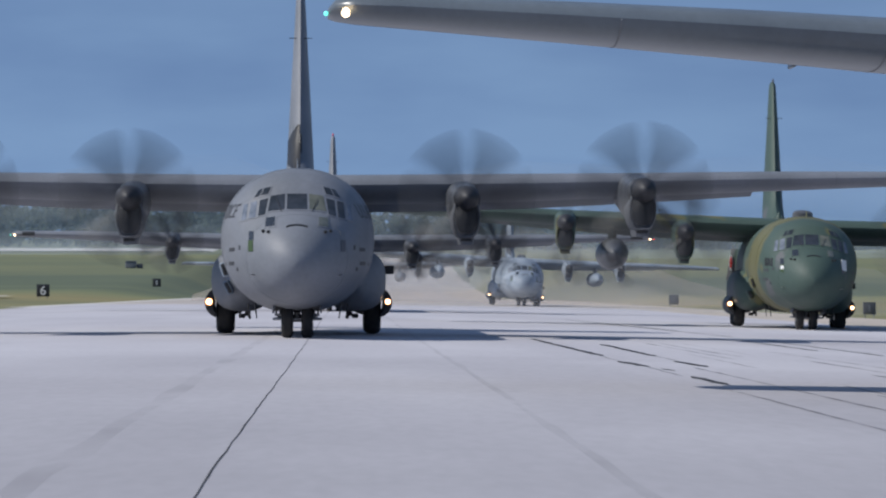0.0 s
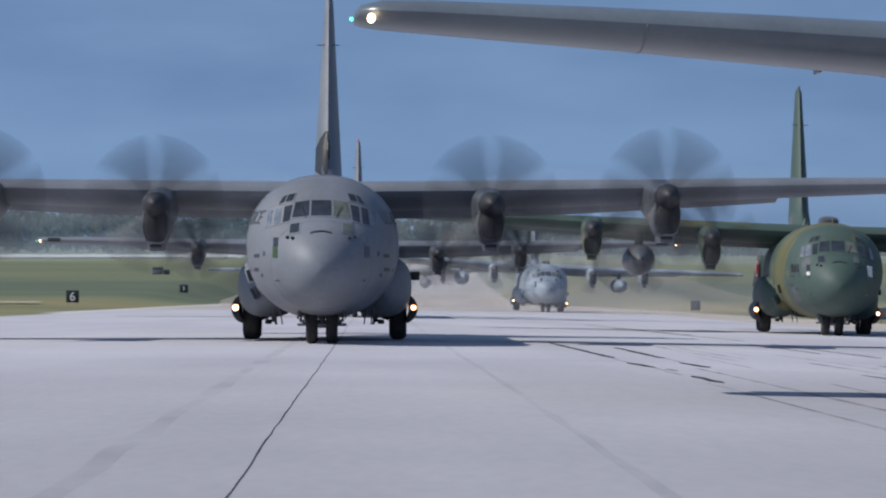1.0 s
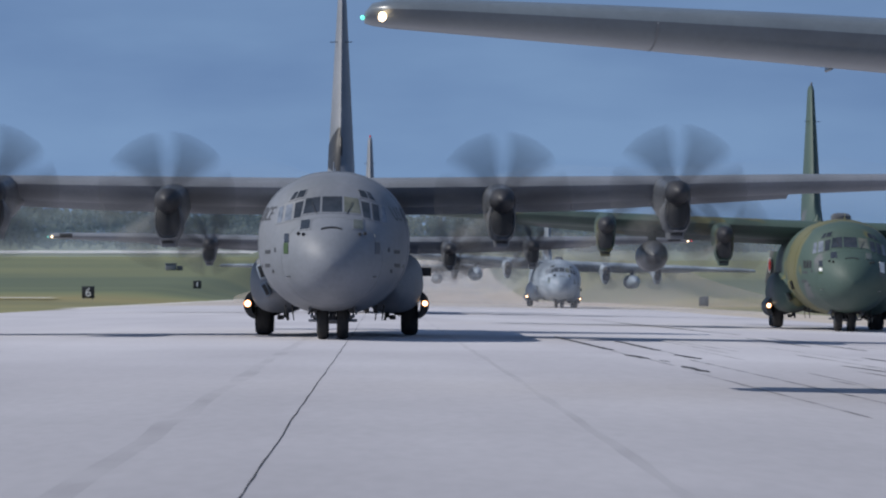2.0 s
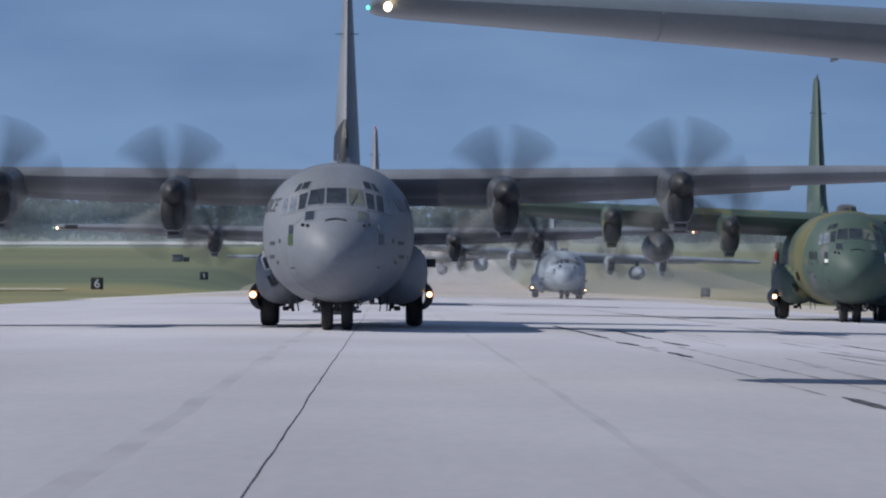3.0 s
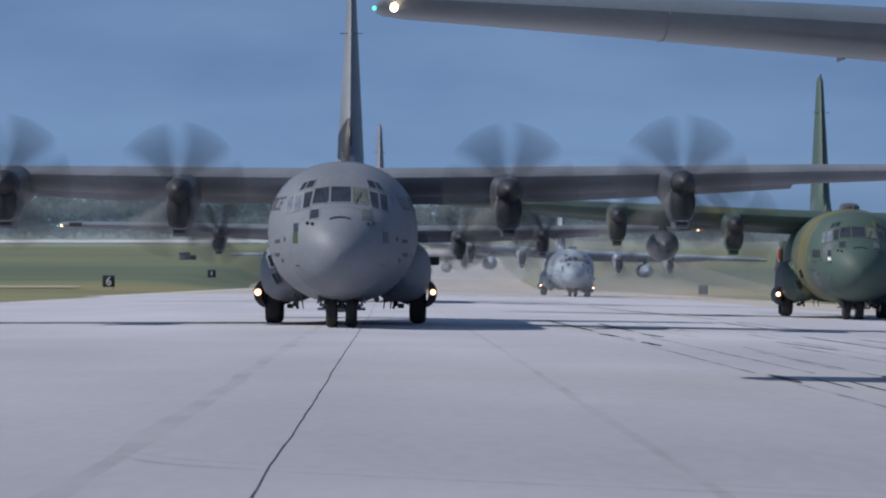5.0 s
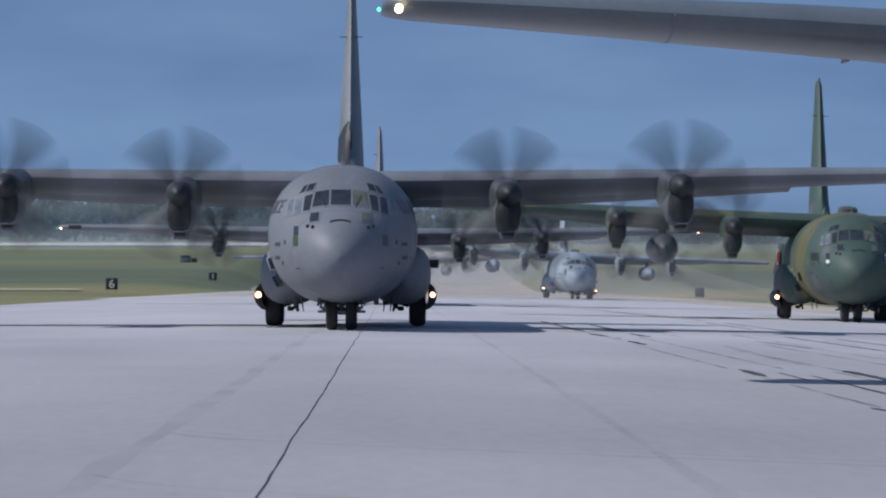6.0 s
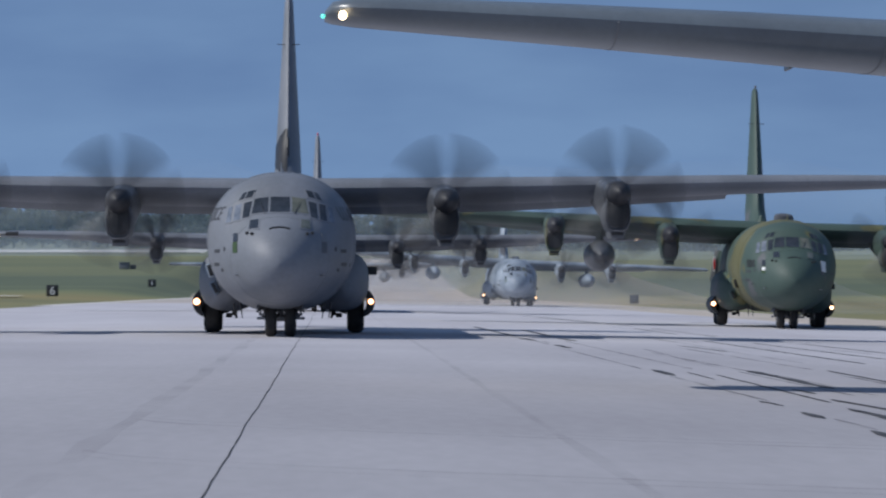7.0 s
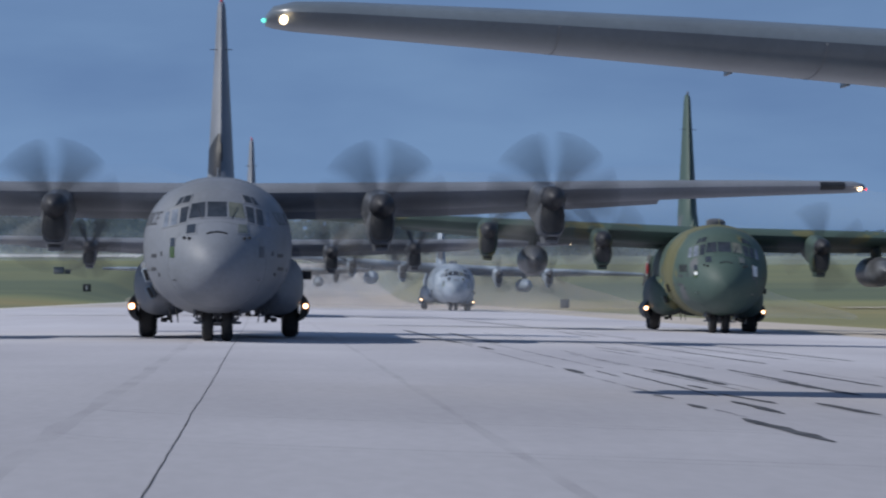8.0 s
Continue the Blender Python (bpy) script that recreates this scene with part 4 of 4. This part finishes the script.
# ---- far woods ----
def woods():
    rnd = random.Random(11)
    vs, fs = [], []

    def quad(c, s):
        a, b = Vector((rnd.gauss(0, 1), rnd.gauss(0, 1), rnd.gauss(0, 1))).normalized(), Vector((rnd.gauss(0, 1), rnd.gauss(0, 1), rnd.gauss(0, 1)))
        b = a.cross(b).normalized()
        n = len(vs)
        for u, w in ((-1, -0.6), (0.2, -1), (1, 0.3), (-0.3, 1)):
            vs.append(c + a * (u * s) + b * (w * s))
        fs.append((n, n + 1, n + 2, n + 3))

    for row in range(5):
        x = -330.0
        while x < 420:
            x += rnd.uniform(3.0, 6.0)
            y = 1140 + row * 45 + rnd.uniform(-14, 14)
            if -32 < x < 40:
                y += 330
            z = height(x, y)
            tall = rnd.uniform(12, 16.5) + 1.0 * math.sin(x * 0.03) - (9 if x > 60 else 0)
            n = len(vs)
            for zz, r in ((z - 0.3, 0.28), (z + tall * 0.7, 0.1)):
                for k in range(4):
                    vs.append(Vector((x + r * math.cos(k * 1.57), y + r * math.sin(k * 1.57), zz)))
            for k in range(4):
                fs.append((n + k, n + (k + 1) % 4, n + 4 + (k + 1) % 4, n + 4 + k))
            lobes = [(rnd.uniform(-2.4, 2.4), rnd.uniform(-2.4, 2.4), rnd.uniform(0.1, 0.9) * tall, rnd.uniform(1.3, 2.5)) for _ in range(8)]
            for lx, ly, lz, lr in lobes:
                for _ in range(16):
                    d = Vector((rnd.gauss(0, 1), rnd.gauss(0, 1), rnd.gauss(0, 0.8))).normalized() * lr * rnd.uniform(0.6, 1.05)
                    quad(Vector((x + lx, y + ly, z + lz)) + d, rnd.uniform(0.5, 0.95))
    me = bpy.data.meshes.new("far_woods")
    me.from_pydata(vs, [], fs)
    me.materials.append(TREES)
    return tagged(new("far_woods", me), "dark green belt of far trees behind the airfield", "trees", kind="stuff")


woods()


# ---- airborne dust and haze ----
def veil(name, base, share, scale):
    """Thin airborne dust or haze: mostly clear, denser near the ground, in drifting wisps."""
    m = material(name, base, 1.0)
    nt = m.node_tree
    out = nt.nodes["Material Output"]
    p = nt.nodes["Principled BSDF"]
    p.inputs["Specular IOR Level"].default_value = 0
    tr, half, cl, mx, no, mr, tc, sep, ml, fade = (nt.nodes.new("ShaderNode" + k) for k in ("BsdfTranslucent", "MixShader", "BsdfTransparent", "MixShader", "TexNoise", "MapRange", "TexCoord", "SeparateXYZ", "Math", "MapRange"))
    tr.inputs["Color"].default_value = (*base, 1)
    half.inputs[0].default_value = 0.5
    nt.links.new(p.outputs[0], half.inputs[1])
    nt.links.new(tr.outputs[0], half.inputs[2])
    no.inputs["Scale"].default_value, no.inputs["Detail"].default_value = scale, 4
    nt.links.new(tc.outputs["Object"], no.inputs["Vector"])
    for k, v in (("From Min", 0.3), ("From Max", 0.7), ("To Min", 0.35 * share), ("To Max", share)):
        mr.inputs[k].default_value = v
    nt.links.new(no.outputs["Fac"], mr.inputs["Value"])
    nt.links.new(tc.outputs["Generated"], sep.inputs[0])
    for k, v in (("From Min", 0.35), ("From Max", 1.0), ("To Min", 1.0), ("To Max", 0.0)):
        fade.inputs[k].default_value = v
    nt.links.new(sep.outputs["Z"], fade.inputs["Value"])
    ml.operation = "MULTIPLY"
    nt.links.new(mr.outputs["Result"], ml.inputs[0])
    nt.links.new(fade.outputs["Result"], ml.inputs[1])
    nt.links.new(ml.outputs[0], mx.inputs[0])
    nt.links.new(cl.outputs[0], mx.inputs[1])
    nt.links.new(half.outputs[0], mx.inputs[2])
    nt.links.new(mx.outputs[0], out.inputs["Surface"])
    return m


def bank(name, xs, y, deep, tall, mat, label, category, foot=0.0):
    """A long low bank of haze: a rounded body lying across the field, its edges swelling and sinking."""
    rnd = random.Random(int(y))
    bm = bmesh.new()
    n = 26
    rings = []
    for i in range(n + 1):
        f = i / n
        x = xs[0] + (xs[1] - xs[0]) * f
        k = min(1.0, 2.6 * f + 0.02, 2.6 * (1 - f) + 0.02)
        h, d = tall * (0.12 + 0.88 * k) * rnd.uniform(0.9, 1.08), deep * (0.4 + 0.6 * k)
        g = min(height(x, y - deep), height(x, y + deep)) + foot
        rings.append([Vector((x, y + d * math.copysign(abs(math.cos(q))**0.7, math.cos(q)), g + h * 0.5 * (1 + math.sin(q)))) for q in [2 * math.pi * j / 24 for j in range(24)]])
    loft(bm, rings)
    ob = part(name, bm, mat, None, label)
    ob.visible_shadow = False
    return tagged(ob, "", category, kind="stuff")


# pale blue shell added to stand in for distance haze over the trees
FARHAZE = veil("distance_haze_veil", (0.66, 0.76, 0.86), 0.30, 0.02)
EXHAUST = veil("exhaust_haze", (0.54, 0.55, 0.57), 0.17, 0.12)
DUST = veil("blown_dust", (0.60, 0.53, 0.47), 0.34, 0.09)
bank("haze_bank", (-330, 420), 1010, 60, 36, FARHAZE, "added thin pale veil imitating distance haze before far trees", "haze", -4)
bank("exhaust_haze", (-10, 52), 262, 9, 7.0, EXHAUST, "thin grey exhaust haze drifting behind taxiing aircraft", "haze", -0.5)
bank("dust_cloud", (-20, 46), 385, 14, 9.5, DUST, "grey-tan dust blown up behind taxiing aircraft", "dust", -0.6)


# ---- the fleet ----
main_craft = tagged(aircraft(GREY, 6, words="U.S. AIR FORCE"), "matte grey four-engined transport aircraft taxiing with lamps lit", "aircraft", "taxiing transport aircraft")
second_craft = copy_thing(main_craft, pose(0, 0, 0))
wing_craft = tagged(aircraft(SLATE, 6, words="U.S. AIR FORCE", flaps=0.0, tips=False, plump=1.13), "", "aircraft", "taxiing transport aircraft")
tagged(second_craft, "grey six-bladed transport aircraft following behind another")
tagged(wing_craft, "grey transport aircraft with its long wing over the runway")
green_craft = tagged(aircraft(LEAF, 4, tanks=True, camo=True, dome=True, tips=False), "green camouflaged four-engined transport aircraft with wing tanks", "aircraft", "taxiing transport aircraft")
pale_craft = tagged(aircraft(PALE, 4, tanks=True, dome=True, tips=False), "pale blue-grey transport aircraft with white wing tanks", "aircraft", "taxiing transport aircraft")

rear_craft = tagged(copy_thing(pale_craft, pose(0, 0, 0)), "pale grey transport aircraft far back, mostly hidden behind others")


# ---- what moves ----
def along(t, x, gap, yaw=0.0, roll=0.0):
    y = gap - back(t)
    x += drift(t)
    return (t, pose(x, y, height(x, y), 0, roll, yaw))


def motions():
    keys = [0, 1, 2, 3, 4, 5, 6, 7, 8]
    steer = smooth_table([(0, -2.04, 0.9), (0.5, -2.03, 0.72), (1, -2.02, 0.6), (1.5, -2.02, 0.5), (3, -2.04, 0.33), (4, -2.07, 0.42), (4.5, -2.07, 0.38), (6, -2.07, 0.36), (6.5, -2.07, 0.45), (7, -2.07, 0.5), (7.5, -2.06, 0.68), (8, -2.05, 0.82)])
    walk(main_craft, [along(0.5 * i, float(steer(0.5 * i)[0]), 101.3 + 0.2 * i, float(steer(0.5 * i)[1]), 0) for i in range(17)])
    walk(second_craft, [along(t, -2.05, 211 - 0.1 * t, 0.9, 0.35) for t in keys])
    bob = smooth_table([(0, 2.74), (0.5, 2.85), (1, 2.76), (1.5, 2.64), (3, 2.7), (4, 2.61), (4.5, 2.57), (6, 2.65), (6.5, 2.56), (7, 2.65), (7.5, 2.74), (8, 2.66)])
    walk(wing_craft, [along(0.5 * i, 20.2 + 0.035 * max(0, 0.5 * i - 4) ** 1.5 - 0.45, 48.5, 1.0, float(bob(0.5 * i)[0])) for i in range(17)])
    green_at = smooth_table([(0, 18.98), (4, 19.37), (8, 19.5)])
    walk(green_craft, [along(t, float(green_at(t)[0]), 147.0 + 0.7 * t, -2.75, 2.0) for t in keys])
    pale_at = smooth_table([(0, 15.13), (1, 15.06), (1.5, 15.23), (3, 15.33), (4, 15.39), (4.5, 15.63), (6, 16.17), (7, 16.45), (8, 16.89)])
    walk(pale_craft, [along(0.5 * i, float(pale_at(0.5 * i)[0]), 332 + 0.6 * i, 1.5, 3.0) for i in range(17)])
    walk(rear_craft, [along(t, -3.4, 430 + 0.8 * t, 0.9, 0) for t in keys])
    spin = [i / FPS for i in range(int(SECONDS * FPS) + 1)]
    for craft in (main_craft, second_craft, wing_craft, green_craft, pale_craft, rear_craft):
        roll_on = [0.25 * i for i in range(33)]
        k = 0
        for ob in craft.children:
            if ob.name.startswith("propeller"):
                x, y, z = ob.location
                fast, first = (80.0, 30) if len(ob.children) > 4 else (86.0, 23 * k)
                walk(ob, [(t, pose(x, y, z, 0, first + fast * t * FPS, 0)) for t in spin])
                k += 1
            elif ob.name.startswith(("main_wheel", "nose_wheel")):
                x, y, z = ob.location
                walk(ob, [(t, pose(x, y, z, math.degrees(back(t) / z), 0, 0)) for t in roll_on])


motions()
